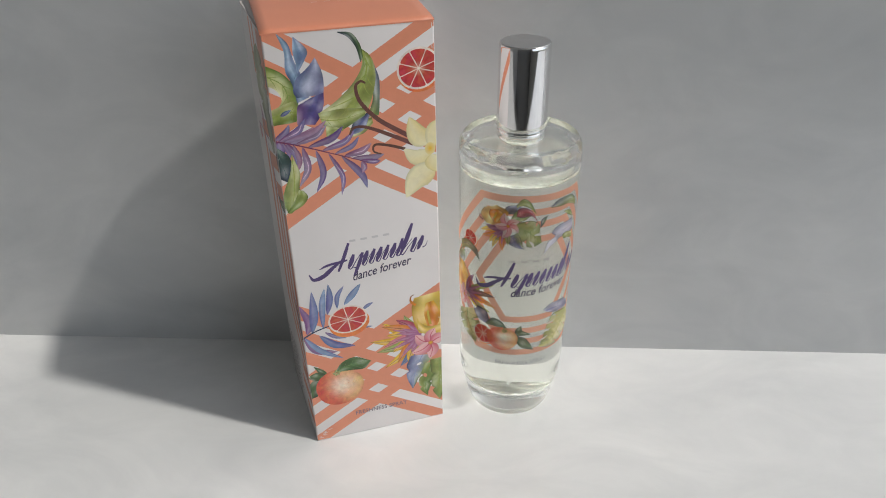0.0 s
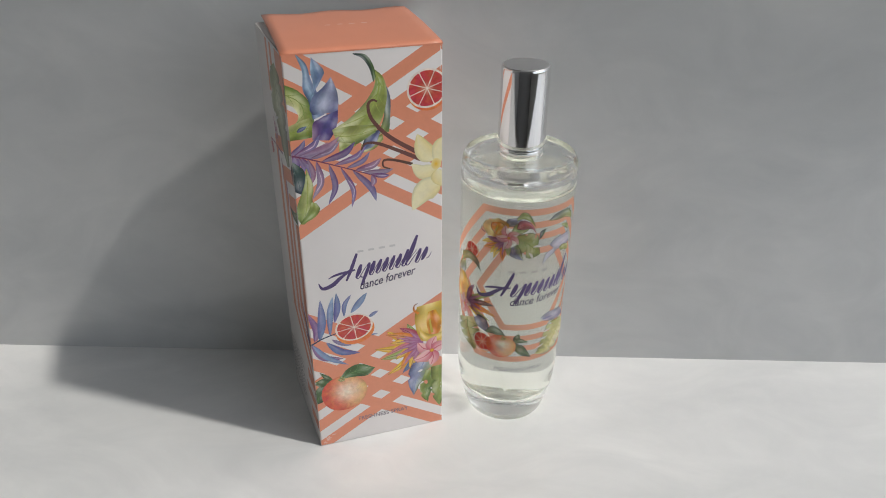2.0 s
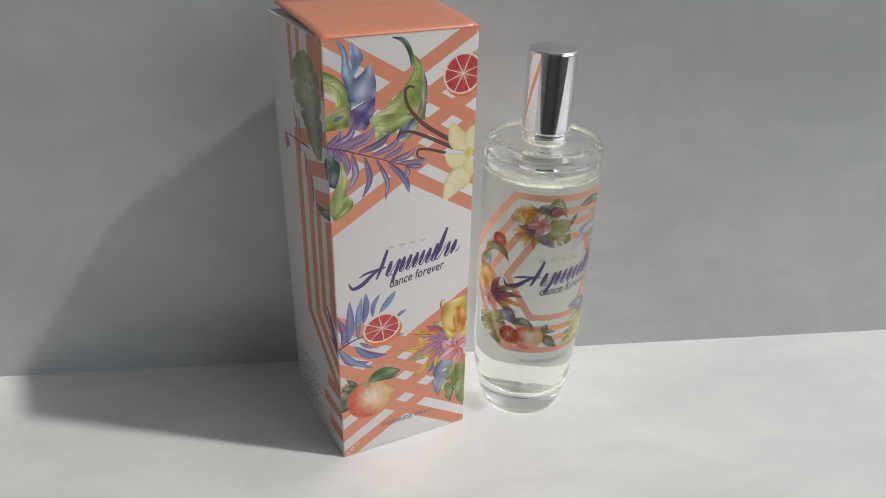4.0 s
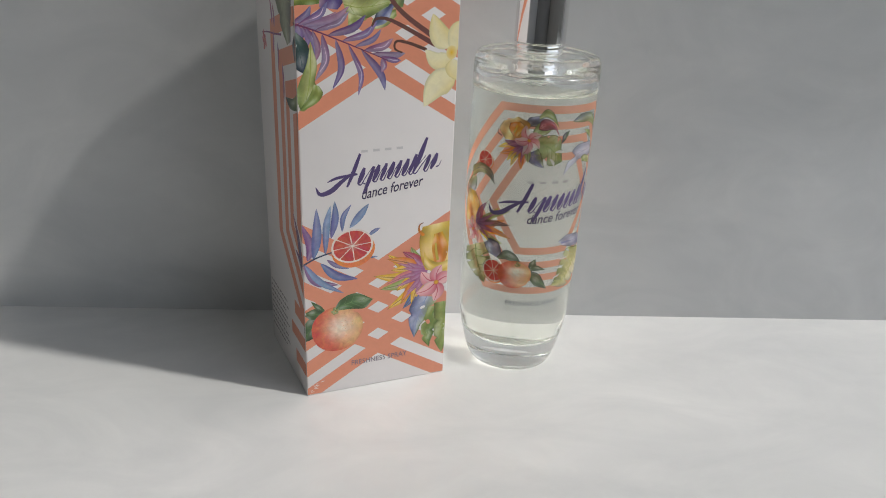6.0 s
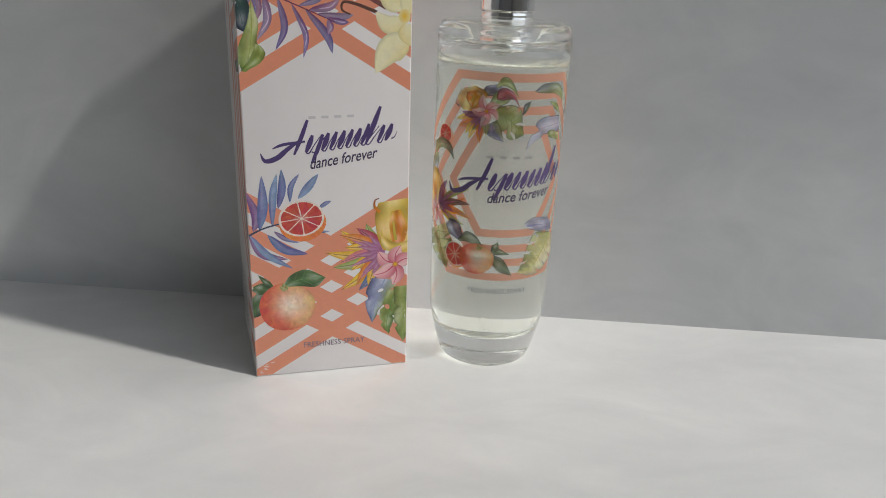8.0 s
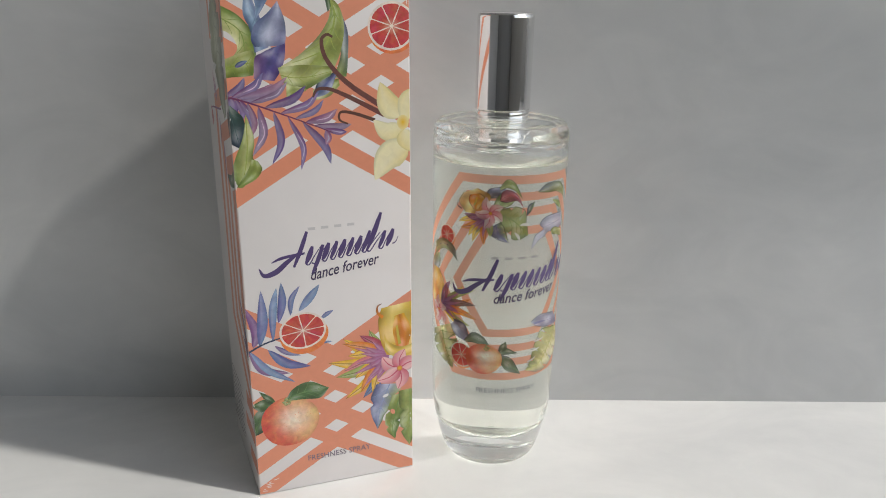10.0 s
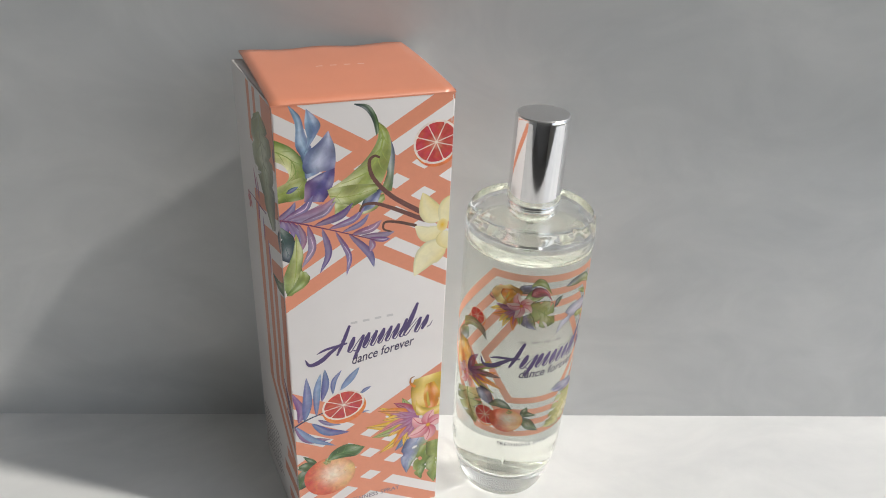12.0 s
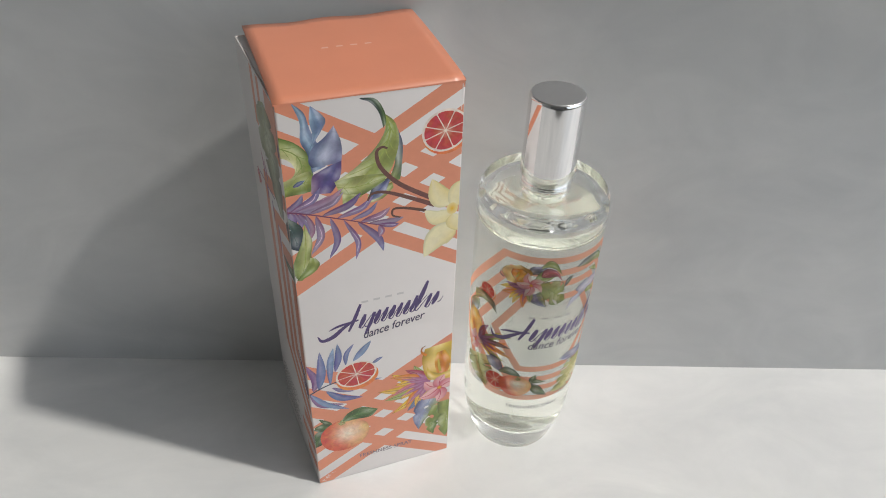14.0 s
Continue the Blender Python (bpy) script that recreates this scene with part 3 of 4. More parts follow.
def on_front(name, tris, label=""):
    printed(name, clipped(tris, *FRONT), front_face, rise_front, tube, label)


def on_left(name, tris, label=""):
    printed(name, clipped(tris, *LEFT), left_face, rise_left, tube, label)


def on_both(name, tris, label=""):
    on_front(name, tris, label)
    on_left(name, tris, label)


# Coral lattice: two crossing families of bands above and below the white middle.
UPPER = [(115.7, 121.5), (126.3, 132.2), (137.2, 142.8), (148.2, 153.9)]
LOWER = [(12.4, 18.2), (23.2, 29.4), (34.3, 39.5), (44.0, 50.7)]
for lo, hi in UPPER + LOWER:
    for s in (-1, 1):
        v0, v1 = lo - s * SLOPE * 27, hi - s * SLOPE * 27
        w0, w1 = lo + s * SLOPE * 27, hi + s * SLOPE * 27
        on_front("stripe", patch([(0, v0), (54, w0), (54, w1), (0, v1)], CORAL))
on_front("stripe", patch([(0, 166.2), (5.0, 166.2), (3.6, 169), (0, 169)], CORAL))

# Nested half hexagons on the left panel, their arms joining the front's bands.
for k, (out0, out1) in enumerate(((5.0, 0.0), (13.2, 9.0), (20.4, 15.9), (29.7, 25.0))):
    a0, a1 = UPPER[k][0] - SLOPE * 27, UPPER[k][1] - SLOPE * 27
    b0, b1 = LOWER[3 - k][0] + SLOPE * 27, LOWER[3 - k][1] + SLOPE * 27
    if k:
        for v in ((a0, a1), (b1, b0)):
            s = 0.25 if v[0] < v[1] else -0.85
            on_left("stripe", patch([(-out1, v[0] - s * out1), (0, v[0]), (0, v[1]), (-out0, v[1] - s * out0)], CORAL))
        on_left("stripe", patch([(-out0, b0 + 0.85 * out0), (-out1, b1 + 0.85 * out1), (-out1, a0 - 0.25 * out1), (-out0, a1 - 0.25 * out0)], CORAL))
    else:
        on_left("stripe", patch([(-out0, b1 - 2), (0, b0), (0, a1), (-out0, a1 - 1.5)], CORAL))
for v0, v1, u0 in ((27.6, 33.2, -12.5), (17.4, 22.6, -17.5), (7.0, 12.4, -13.0)):
    on_left("stripe", patch([(u0, v0), (0, v0), (0, v1), (u0, v1)], CORAL))
for u0, u1 in ((-29.6, -26.0), (-21.9, -18.5), (-12.0, 0.0)):
    on_left("stripe", patch([(u0, 147), (u1, 147), (u1, 168), (u0, 168)], CORAL))
for lo, hi in (UPPER[1], UPPER[3], LOWER[0]):
    printed("stripe", clipped(patch([(0, lo + 16), (50, lo - 14), (50, hi - 14), (0, hi + 16)], CORAL), 0.4, 46.9, 0.5, 167), right_face, 0.04, tube)

# Small print on the left panel: lines that cannot be read.
for k in range(9):
    v, end = 26.5 - 2.5 * k, -23.5 + 2.5 * math.sin(k * 2.1)
    u = -47.0
    while u < end:
        w = 1.6 + 1.3 * abs(math.sin(7.3 * u + k))
        on_left("text_line", patch([(u, v), (min(u + w, end), v), (min(u + w, end), v + 0.8), (u, v + 0.8)], (0.22, 0.20, 0.20)))
        u += w + 0.7

# Upper flowers and leaves.
OLIVE, MEADOW, BUTTER = (0.25, 0.30, 0.055), (0.14, 0.24, 0.045), (0.66, 0.64, 0.30)
on_front("leaf", sail([(-1.4, 157.6), (4.7, 154.2), (8.6, 148.8), (8.7, 142.9), (7.6, 137.8)], [(-1.9, 151.3), (2.2, 149.1), (3.8, 145.4), (1.4, 142.0), (-1.1, 138.0)], [MEADOW, LIME, BUTTER, BUTTER], [MEADOW, OLIVE, LIME, BUTTER], 4, GREEN), "lime green curled leaf print")
on_front("leaf", sail([(-0.8, 142.1), (3.4, 143.7), (7.5, 144.8), (8.5, 142.9)], [(-1.5, 137.1), (2.0, 137.5), (5.5, 137.6), (7.7, 138.1)], [BUTTER, LIME, OLIVE], [LIME, OLIVE, MEADOW], 2, OLIVE))
on_front("leaf", leaf([(2.7, 140.3), (4.5, 141.2), (6.3, 142.0)], 0.7, NAVY, BLUE, PURPLE, None, 0.8))
on_front("blue_leaf", sail([(4.4, 166.7), (6.3, 160.6), (6.0, 154.6), (7.6, 150.4), (8.5, 144.1)], [(4.4, 166.7), (7.7, 163.1), (8.9, 158.0), (10.9, 152.5), (12.4, 145.6)], [SKY, (0.34, 0.47, 0.60), SKY], [BLUE, SKY, DUSK], 0, None), "sky blue lobed leaf print")
on_front("blue_leaf", sail([(9.5, 165.1), (8.9, 160.6), (9.5, 155.9), (8.3, 151.6)], [(9.5, 165.1), (12.3, 162.2), (13.4, 159.8), (11.8, 156.7)], [(0.28, 0.42, 0.58), SKY, HAZE], [SKY, BLUE, SKY], 0, None))
on_front("blue_leaf", sail([(15.5, 158.2), (12.6, 154.9), (9.0, 151.9), (7.7, 147.9), (8.6, 145.7)], [(15.5, 158.2), (17.2, 153.2), (17.4, 148.8), (16.9, 146.0)], [DUSK, HAZE, HAZE], [BLUE, HAZE, DUSK], 0, None))
on_front("blue_leaf", sail([(13.3, 145.5), (10.4, 144.1), (8.3, 142.6), (7.7, 136.9)], [(17.1, 146.6), (16.7, 142.5), (15.2, 138.7), (13.4, 136.2)], [DUSK, DUSK, PURPLE], [PLUM, PURPLE, PURPLE], 0, None))
on_front("leaf", sail([(33.3, 154.3), (32.0, 148.3), (32.9, 143.4), (30.6, 136.5)], [(33.9, 154.0), (35.3, 149.0), (34.9, 140.8), (34.4, 137.0)], [BLUE, HAZE, DUSK], [LIME, OLIVE, MEADOW], 0, None))
on_front("leaf", sail([(24.3, 133.3), (28.2, 135.4), (32.0, 136.5)], [(24.5, 130.2), (29.0, 131.3), (32.3, 134.4)], [LIME, BUTTER], [OLIVE, LIME], 0, None))
on_front("leaf", sail([(24.2, 131.1), (26.1, 135.8), (31.0, 138.5)], [(24.7, 130.9), (29.1, 132.6), (31.3, 137.2)], [NAVY, BLUE, HAZE], [DEEP, DUSK, HAZE], 0, None))
on_front("green_leaf", sail([(29.4, 160.1), (30.1, 154.7), (27.0, 149.1), (21.1, 143.6), (14.6, 139.7)], [(29.4, 160.1), (33.0, 156.6), (34.2, 150.5), (32.6, 143.4), (30.0, 137.9)], [MEADOW, LIME, OLIVE], [BUTTER, LIME, LIME], 5, OLIVE, edge=0.15), "large green leaf print with a dark hooked tip")
on_front("green_leaf", sail([(14.6, 139.9), (21.9, 140.6), (30.4, 139.9)], [(15.9, 135.6), (20.9, 133.1), (29.6, 137.3)], [LIME, BUTTER, OLIVE], [OLIVE, LIME, MEADOW], 3, OLIVE))
on_front("leaf", sail([(16.7, 135.5), (19.3, 134.7), (22.6, 133.7)], [(16.6, 131.1), (18.5, 132.3), (22.3, 133.1)], [BUTTER, LIME], [LIME, OLIVE], 0, None))
on_front("green_leaf", sail([(23.1, 165.1), (26.1, 163.5), (28.4, 160.1), (29.6, 155.1)], [(23.2, 165.4), (27.4, 164.6), (29.8, 161.0), (30.6, 156.9)], [NAVY, DEEP], [DEEP, MEADOW], 0, None))
STEM = [(-1.2, 132.3), (4.7, 130.6), (12.6, 127.6), (22.5, 123.6), (29.7, 120.6)]
FINGERS = [(0.03, (5.1, 137.3)), (0.08, (13.1, 135.6)), (0.22, (12.9, 132.7)), (0.04, (2.2, 126.9)), (0.15, (3.7, 125.1)), (0.12, (10.3, 138.6)), (0.16, (17.1, 137.3)), (0.30, (17.1, 136.0)), (0.44, (22.3, 134.7)), (0.56, (26.0, 132.8)), (0.66, (27.3, 130.4)), (0.74, (31.3, 127.6)), (0.82, (35.5, 122.9)), (0.9, (34.0, 120.6)),
           (0.10, (0.2, 126.7)), (0.20, (6.1, 122.6)), (0.28, (5.6, 119.9)), (0.38, (5.9, 114.7)), (0.50, (11.4, 111.9)), (0.60, (19.8, 109.6)), (0.70, (28.8, 111.0)), (0.94, (27.5, 117.0))]
on_both("palm_frond", frond(STEM, FINGERS, 0.98, (0.14, 0.04, 0.12), (0.23, 0.17, 0.31), (0.15, 0.03, 0.09)), "purple palm frond print")
on_front("dark_leaf", sail([(-1.4, 129.7), (-1.9, 123.6), (-0.3, 119.1), (2.6, 117.0)], [(0.6, 129.6), (3.9, 126.1), (4.2, 121.7), (2.6, 117.0)], [DEEP, (0.04, 0.10, 0.06)], [NAVY, NAVY], 3, (0.07, 0.14, 0.09)))
on_front("flower_bud", sail([(4.7, 126.7), (3.5, 120.5), (0.8, 114.0), (-0.4, 109.6), (1.3, 105.5)], [(4.7, 126.7), (6.6, 120.2), (5.9, 114.3), (7.6, 110.5), (2.3, 105.4)], [LIME, BUTTER, LIME], [MEADOW, LIME, OLIVE], 0, OLIVE), "lime green flower bud print")
on_front("flower_bud", sail([(5.5, 113.8), (4.3, 110.9), (2.5, 108.3), (0.7, 105.7)], [(7.1, 113.3), (8.3, 110.8), (6.4, 107.9), (2.0, 105.6)], [LIME, OLIVE], [MEADOW, LIME], 0, None))
on_front("vanilla_pod", stroke([(30.7, 148.3), (29.0, 149.0), (27.4, 147.2), (28.7, 141.9), (34.7, 135.0), (45.7, 127.4)], 0.32, 0.85, BROWN, 24, mixed(BROWN, PINK, 0.1)))
on_front("vanilla_pod", stroke([(24.2, 131.3), (25.7, 133.5), (29.8, 133.3), (36.7, 130.1), (45.7, 125.3)], 0.3, 0.8, BROWN, 20, mixed(BROWN, PINK, 0.1)))
on_front("vanilla_pod", stroke([(34.4, 123.0), (31.9, 124.3), (32.4, 126.6), (36.6, 126.0), (42.7, 123.8)], 0.25, 0.55, BROWN, 20))
on_front("orchid", leaf([(50.8, 124.4), (47.0, 128.6), (44.5, 135.1)], 3.6, PALE, CREAM, CREAM, None, 0.8)
         + leaf([(51.9, 122.8), (53.4, 129.5), (54.8, 133.2)], 3.2, PALE, CREAM, CREAM, None, 0.8)
         + leaf([(51.9, 121.3), (46.7, 120.1), (42.2, 123.8)], 3.0, CREAM, PALE, PALE, None, 0.8)
         + leaf([(53.3, 114.4), (47.0, 112.4), (42.3, 105.1)], 4.6, CREAM, PALE, PALE, None, 0.75)
         + leaf([(51.9, 120.6), (52.7, 117.2), (55.1, 113.3)], 3.0, PALE, CREAM, CREAM, None, 0.8)
         + disc((51.5, 122.8), 1.9, 2.3, lambda r, a: mixed(YELLOW, CREAM, r), 0, 3, 14), "pale yellow orchid print")
on_front("grapefruit_slice", grapefruit((48.4, 151.3), 7.6, 7.2, 0.4), "red cut grapefruit print")
for piece in segments((48.4, 151.3), 7.6, 7.2, 0.4):
    on_front("grapefruit_segment", piece)

# The left panel's own leaves.
on_left("monstera_leaf", sail([(-15.3, 160.2), (-24.5, 155.8), (-27.4, 148.8), (-26.4, 141.2), (-20.3, 136.2), (-15.4, 129.6), (-8.6, 124.5)], [(-14.8, 160.3), (-7.8, 157.8), (-3.6, 153.2), (-2.6, 145.6), (-2.8, 136.7), (-4.5, 126.2)], [(0.28, 0.29, 0.11), (0.42, 0.44, 0.20), (0.30, 0.32, 0.12)], [(0.25, 0.28, 0.16), (0.36, 0.37, 0.26), (0.20, 0.18, 0.20)], 6, (0.16, 0.18, 0.08), lobes=5, depth=0.3), "olive green monstera leaf print")
on_left("leaf", sail([(0.6, 155.9), (-1.7, 151.5), (0.7, 147.4)], [(3.3, 155.8), (6.6, 153.4), (4.3, 147.6)], [PURPLE], [NAVY], 0, None))
on_left("leaf_gap", sail([(-26.4, 140.2), (-23.8, 138.9), (-18.1, 140.2)], [(-27.1, 139.3), (-22.9, 137.6), (-17.6, 139.9)], [WHITE], [WHITE], 0, None, 8, 2, 0.0))
on_left("leaf", sail([(3.9, 132.3), (-2.4, 126.1), (-1.0, 120.9)], [(4.9, 133.0), (6.3, 128.9), (4.8, 121.5)], [DEEP], [NAVY], 0, None))
on_left("twig", stroke([(-15.5, 126.9), (-23.8, 126.1), (-33.5, 125.5), (-40.9, 124.4)], 0.35, 0.2, PLUM))
on_left("small_flower", blossom((-38.2, 122.3), 3.4, [(100, 1), (172, 0.9), (244, 1.2), (316, 1.0), (28, 0.7)], ROSE, PINK))
for tip_u, tip_v, root_u, root_v in ((-29.0, 138.0, -26.5, 128.5), (-25.5, 136.0, -24.0, 128.0), (-27.0, 119.0, -25.5, 127.0), (-21.0, 114.0, -20.5, 124.0), (-15.5, 104.0, -15.5, 118.0)):
    on_left("leaflet", leaf([(root_u, root_v), ((root_u + tip_u) / 2 + 0.7, (root_v + tip_v) / 2), (tip_u, tip_v)], 0.9, PLUM, ROSE, LILAC, None, 0.8, 0, 10))
on_left("flower_bud", sail([(-13.2, 107.3), (-7.7, 104.6), (2.5, 105.9)], [(-12.1, 107.5), (-3.2, 109.0), (4.1, 114.0)], [NAVY, DEEP], [MEADOW, LIME], 0, None))

# The middle: maker's mark, script mark and words.
for piece in bars((28.0, 91.3), 2.7, 4, 4.1, (0.56, 0.53, 0.53), 0.03):
    on_front("mark_bar", piece, "small pale grey bar")
for piece in flourish((5.2, 78.3), 43.0, 0.13, VIOLET):
    on_front("brush_bar", piece, "dark violet brush bar")
on_front("lettering", lettering("dance forever", (20.6, 74.1), 5.2, math.atan(0.155), 0.42, WORDS, 1.0, 23.0, 0.06), "dark violet slanted words")

# Lower flowers and fruit.
LEAFLETS = [(((1.7, 53.4), (2.9, 58.7), (-0.2, 67.5)), 1.5, PLUM, (0.20, 0.05, 0.20)), (((3.7, 53.6), (5.1, 62.2), (5.2, 72.5)), 1.6, BLUE, DUSK), (((7.9, 54.7), (8.5, 65.5), (10.0, 73.0)), 1.2, BLUE, SKY), (((10.0, 60.9), (11.5, 67.9), (11.5, 74.5)), 1.25, PURPLE, BLUE),
            (((13.9, 63.0), (14.4, 68.4), (17.2, 72.8)), 0.9, BLUE, DUSK), (((16.5, 64.1), (20.2, 68.4), (23.4, 72.5)), 1.3, SKY, BLUE), (((23.1, 60.5), (25.4, 62.1), (27.5, 63.1)), 0.7, BLUE, DUSK), (((19.3, 52.4), (23.1, 52.3), (26.9, 52.2)), 0.5, NAVY, BLUE)]
SPREAD = [(((6.1, 52.1), (11.6, 46.6), (19.4, 44.4)), 1.5, (0.07, 0.15, 0.34), PURPLE), (((0.2, 52.1), (4.6, 45.1), (12.5, 42.9)), 1.4, (0.20, 0.04, 0.16), PLUM), (((0.4, 52.4), (6.0, 44.8), (14.2, 39.4)), 1.1, SKY, BLUE), (((8.3, 53.2), (11.8, 50.5), (16.4, 48.7)), 0.8, PLUM, BLUE)]
for line, half, tone, end in LEAFLETS + SPREAD:
    on_both("leaflet", leaf(line, half * 1.05, mixed(tone, PURPLE, 0.45), mixed(end, SKY, 0.12), mixed(tone, SKY, 0.25), None, 0.9))
on_left("leaflet", leaf([(-1, 50), (-4, 60), (-9.5, 68)], 1.6, NAVY, PLUM, PURPLE, None, 0.8))
on_left("leaflet", leaf([(-0.5, 49), (-3.5, 53), (-8.5, 55)], 1.1, NAVY, PLUM, PURPLE, None, 0.8))
on_both("twig", stroke([(-0.6, 51.7), (5.5, 54.5), (13.9, 56.5)], 0.35, 0.2, NAVY))
on_front("grapefruit_slice", grapefruit((17.5, 57.3), 7.8, 6.5, 0.15, 0.26), "red cut grapefruit print")
for piece in segments((17.5, 57.3), 7.8, 6.5, 0.15):
    on_front("grapefruit_segment", piece)
on_both("leaf", sail([(6.1, 30.3), (2.2, 31.2), (-0.6, 27.7), (-0.2, 21.8)], [(6.3, 28.1), (4.4, 24.3), (2.4, 22.6), (-0.2, 21.8)], [DEEP, (0.06, 0.13, 0.05)], [GREEN, DEEP], 3, GREEN))
on_both("leaf", sail([(6.6, 32.9), (3.6, 34.7), (-0.6, 33.0)], [(5.5, 31.1), (2.4, 30.5), (-0.6, 33.0)], [DEEP, GREEN], [GREEN, DEEP], 0, GREEN))
on_front("leaf", sail([(6.9, 32.2), (3.9, 34.8), (2.3, 37.9)], [(7.5, 33.1), (5.8, 35.6), (2.3, 37.9)], [DEEP, GREEN], [GREEN, DEEP], 0, None))
on_front("orange", orange_fruit((11.7, 25.3), 9.5, 9.1), "blushing whole citrus fruit print")
on_front("leaf", sail([(10.3, 32.9), (13.3, 37.1), (18.7, 38.8), (25.0, 35.5)], [(10.3, 32.9), (16.5, 32.7), (21.9, 32.3), (25.0, 35.5)], [(0.05, 0.12, 0.04), GREEN], [GREEN, (0.06, 0.14, 0.05)], 5, (0.20, 0.30, 0.12)))
on_front("stalk", blossom((11.0, 32.5), 1.6, [(90, 1.2), (10, 1), (170, 1), (230, 0.9), (310, 0.9)], GREEN, LIME, 0.4))
BURST = [(39.1, 54.4), (35.9, 52.9), (30.4, 52.3), (30.1, 50.7), (34.5, 47.5), (31.8, 46.0), (25.3, 44.4), (30.4, 40.7), (27.6, 38.8), (33.9, 37.4), (30.5, 30.3), (35.7, 31.9), (36.5, 29.6), (39.8, 31.0)]
on_front("spiky_flower", spikes((45.7, 43.5), BURST, 2.0, [LIME, ROSE, YELLOW, AMBER, ROSE, YELLOW, YELLOW, PINK, LIME, YELLOW, YELLOW, AMBER, BLUE, YELLOW]), "spiky yellow and purple flower print")
on_front("calla_lily", sail([(43.4, 61.7), (42.3, 56.9), (43.0, 49.8), (44.9, 44.5)], [(55.3, 63.3), (56.1, 56.9), (56.1, 48.3), (55.2, 42.0)], [(0.80, 0.52, 0.06), (0.86, 0.68, 0.22), (0.84, 0.60, 0.12), YELLOW], [(0.76, 0.42, 0.04), YELLOW, (0.84, 0.58, 0.10), YELLOW], 0, None)
         + sail([(47.9, 58.4), (47.2, 53.2), (48.2, 47.3)], [(51.2, 59.1), (53.6, 52.7), (52.3, 46.1)], [YELLOW, AMBER, YELLOW], [AMBER, (0.70, 0.20, 0.02), AMBER], 0, None, edge=0.0)
         + stroke([(49.6, 47.9), (49.0, 51.2), (48.6, 54.8)], 0.55, 0.32, mixed(OLIVE, YELLOW, 0.35), 8, mixed(LIME, YELLOW, 0.5))
         + sail([(44.2, 52.4), (46.6, 48.5), (50.7, 46.8), (56.1, 48.3)], [(44.5, 46.3), (47.3, 43.6), (51.5, 42.3), (56.1, 43.1)], [YELLOW, (0.86, 0.70, 0.26)], [(0.84, 0.62, 0.14), YELLOW], 0, None)
         + stroke([(43.9, 58.3), (42.1, 60.3), (42.2, 62.5), (43.6, 63.3)], 0.55, 0.12, AMBER, 12, BROWN), "yellow calla lily print")
on_front("monstera_leaf", sail([(41.1, 34.0), (38.9, 28.3), (39.2, 22.2), (41.2, 16.5)], [(50.6, 32.8), (47.6, 27.0), (44.6, 22.5), (41.2, 16.5)], [DUSK, HAZE, LIME], [BLUE, HAZE, GREEN], 4, BLUE, lobes=2, depth=0.35), "green and blue monstera leaf print")
on_front("monstera_leaf", sail([(46.8, 28.8), (44.2, 21.7), (44.3, 15.7), (47.4, 11.4)], [(52.2, 29.3), (50.9, 21.7), (48.7, 16.0), (47.4, 11.4)], [LIME, OLIVE, MEADOW], [OLIVE, MEADOW, GREEN], 4, GREEN, lobes=3, depth=0.45))
on_front("monstera_leaf", sail([(48.9, 30.1), (49.2, 20.5), (49.6, 13.9), (52.6, 8.0)], [(56.5, 30.6), (56.5, 21.5), (55.2, 13.0), (52.6, 8.0)], [OLIVE, LIME, MEADOW], [MEADOW, LIME, GREEN], 5, GREEN, lobes=3, depth=0.45))
on_front("leaf_gap", disc((44.3, 29.1), 1.1, 0.6, lambda r, a: WHITE, 0.4, 1, 10) + disc((46.7, 22.5), 0.8, 1.1, lambda r, a: CORAL, 0.4, 1, 10))
on_front("plumeria", blossom((49.4, 38.8), 8.0, [(140, 1.0), (75, 0.9), (15, 0.9), (-95, 1.0), (-155, 1.1)], (0.62, 0.10, 0.17), (0.82, 0.46, 0.46), 0.34), "pink plumeria flower print")
on_front("lettering", lettering("FRESHNESS SPRAY", (16.7, 8.9), 2.9, math.atan(0.02), 0, (0.20, 0.16, 0.20), 1.05, 21.8, 0.02), "small dark grey capital words")
# Wear: pale scuffs where the card is creased at its lower corner and along the folds.
rng = random.Random(11)
for k in range(9):
    a = (rng.uniform(0.4, 5.0), rng.uniform(0.6, 4.0) * (0.5 if k > 4 else 1.0))
    d = (rng.uniform(0.8, 2.6), rng.uniform(-0.3, 0.9))
    on_front("scuff", stroke([a, (a[0] + d[0] * 0.5, a[1] + d[1] * 0.4), (a[0] + d[0], a[1] + d[1])], 0.05, 0.02, (0.78, 0.66, 0.60), 6, None, 0.12))
for k in range(14):
    v, h = rng.uniform(4, 164), rng.uniform(0.5, 2.2)
    u = 0.45 if k % 2 else 53.1
    on_front("scuff", stroke([(u, v), (u + rng.uniform(-0.08, 0.08), v + h / 2), (u, v + h)], 0.03, 0.03, (0.80, 0.74, 0.70), 5, None, 0.10))
for piece in bars((27.0, 27.5), 2.4, 4, 4.3, (0.76, 0.44, 0.34)):
    printed("mark_bar", piece, lid_face, 0.08, lid, "small pale bar")

# Skewed to fit the camera's view: left panel splays out behind, the lid less.
for ob in carton.children_recursive:
    splay = 0.0016 if ob is lid or ob.parent is lid else 0.0036
    for v in ob.data.vertices:
        v.co.x -= splay * v.co.y / D * (1 - v.co.x / W)


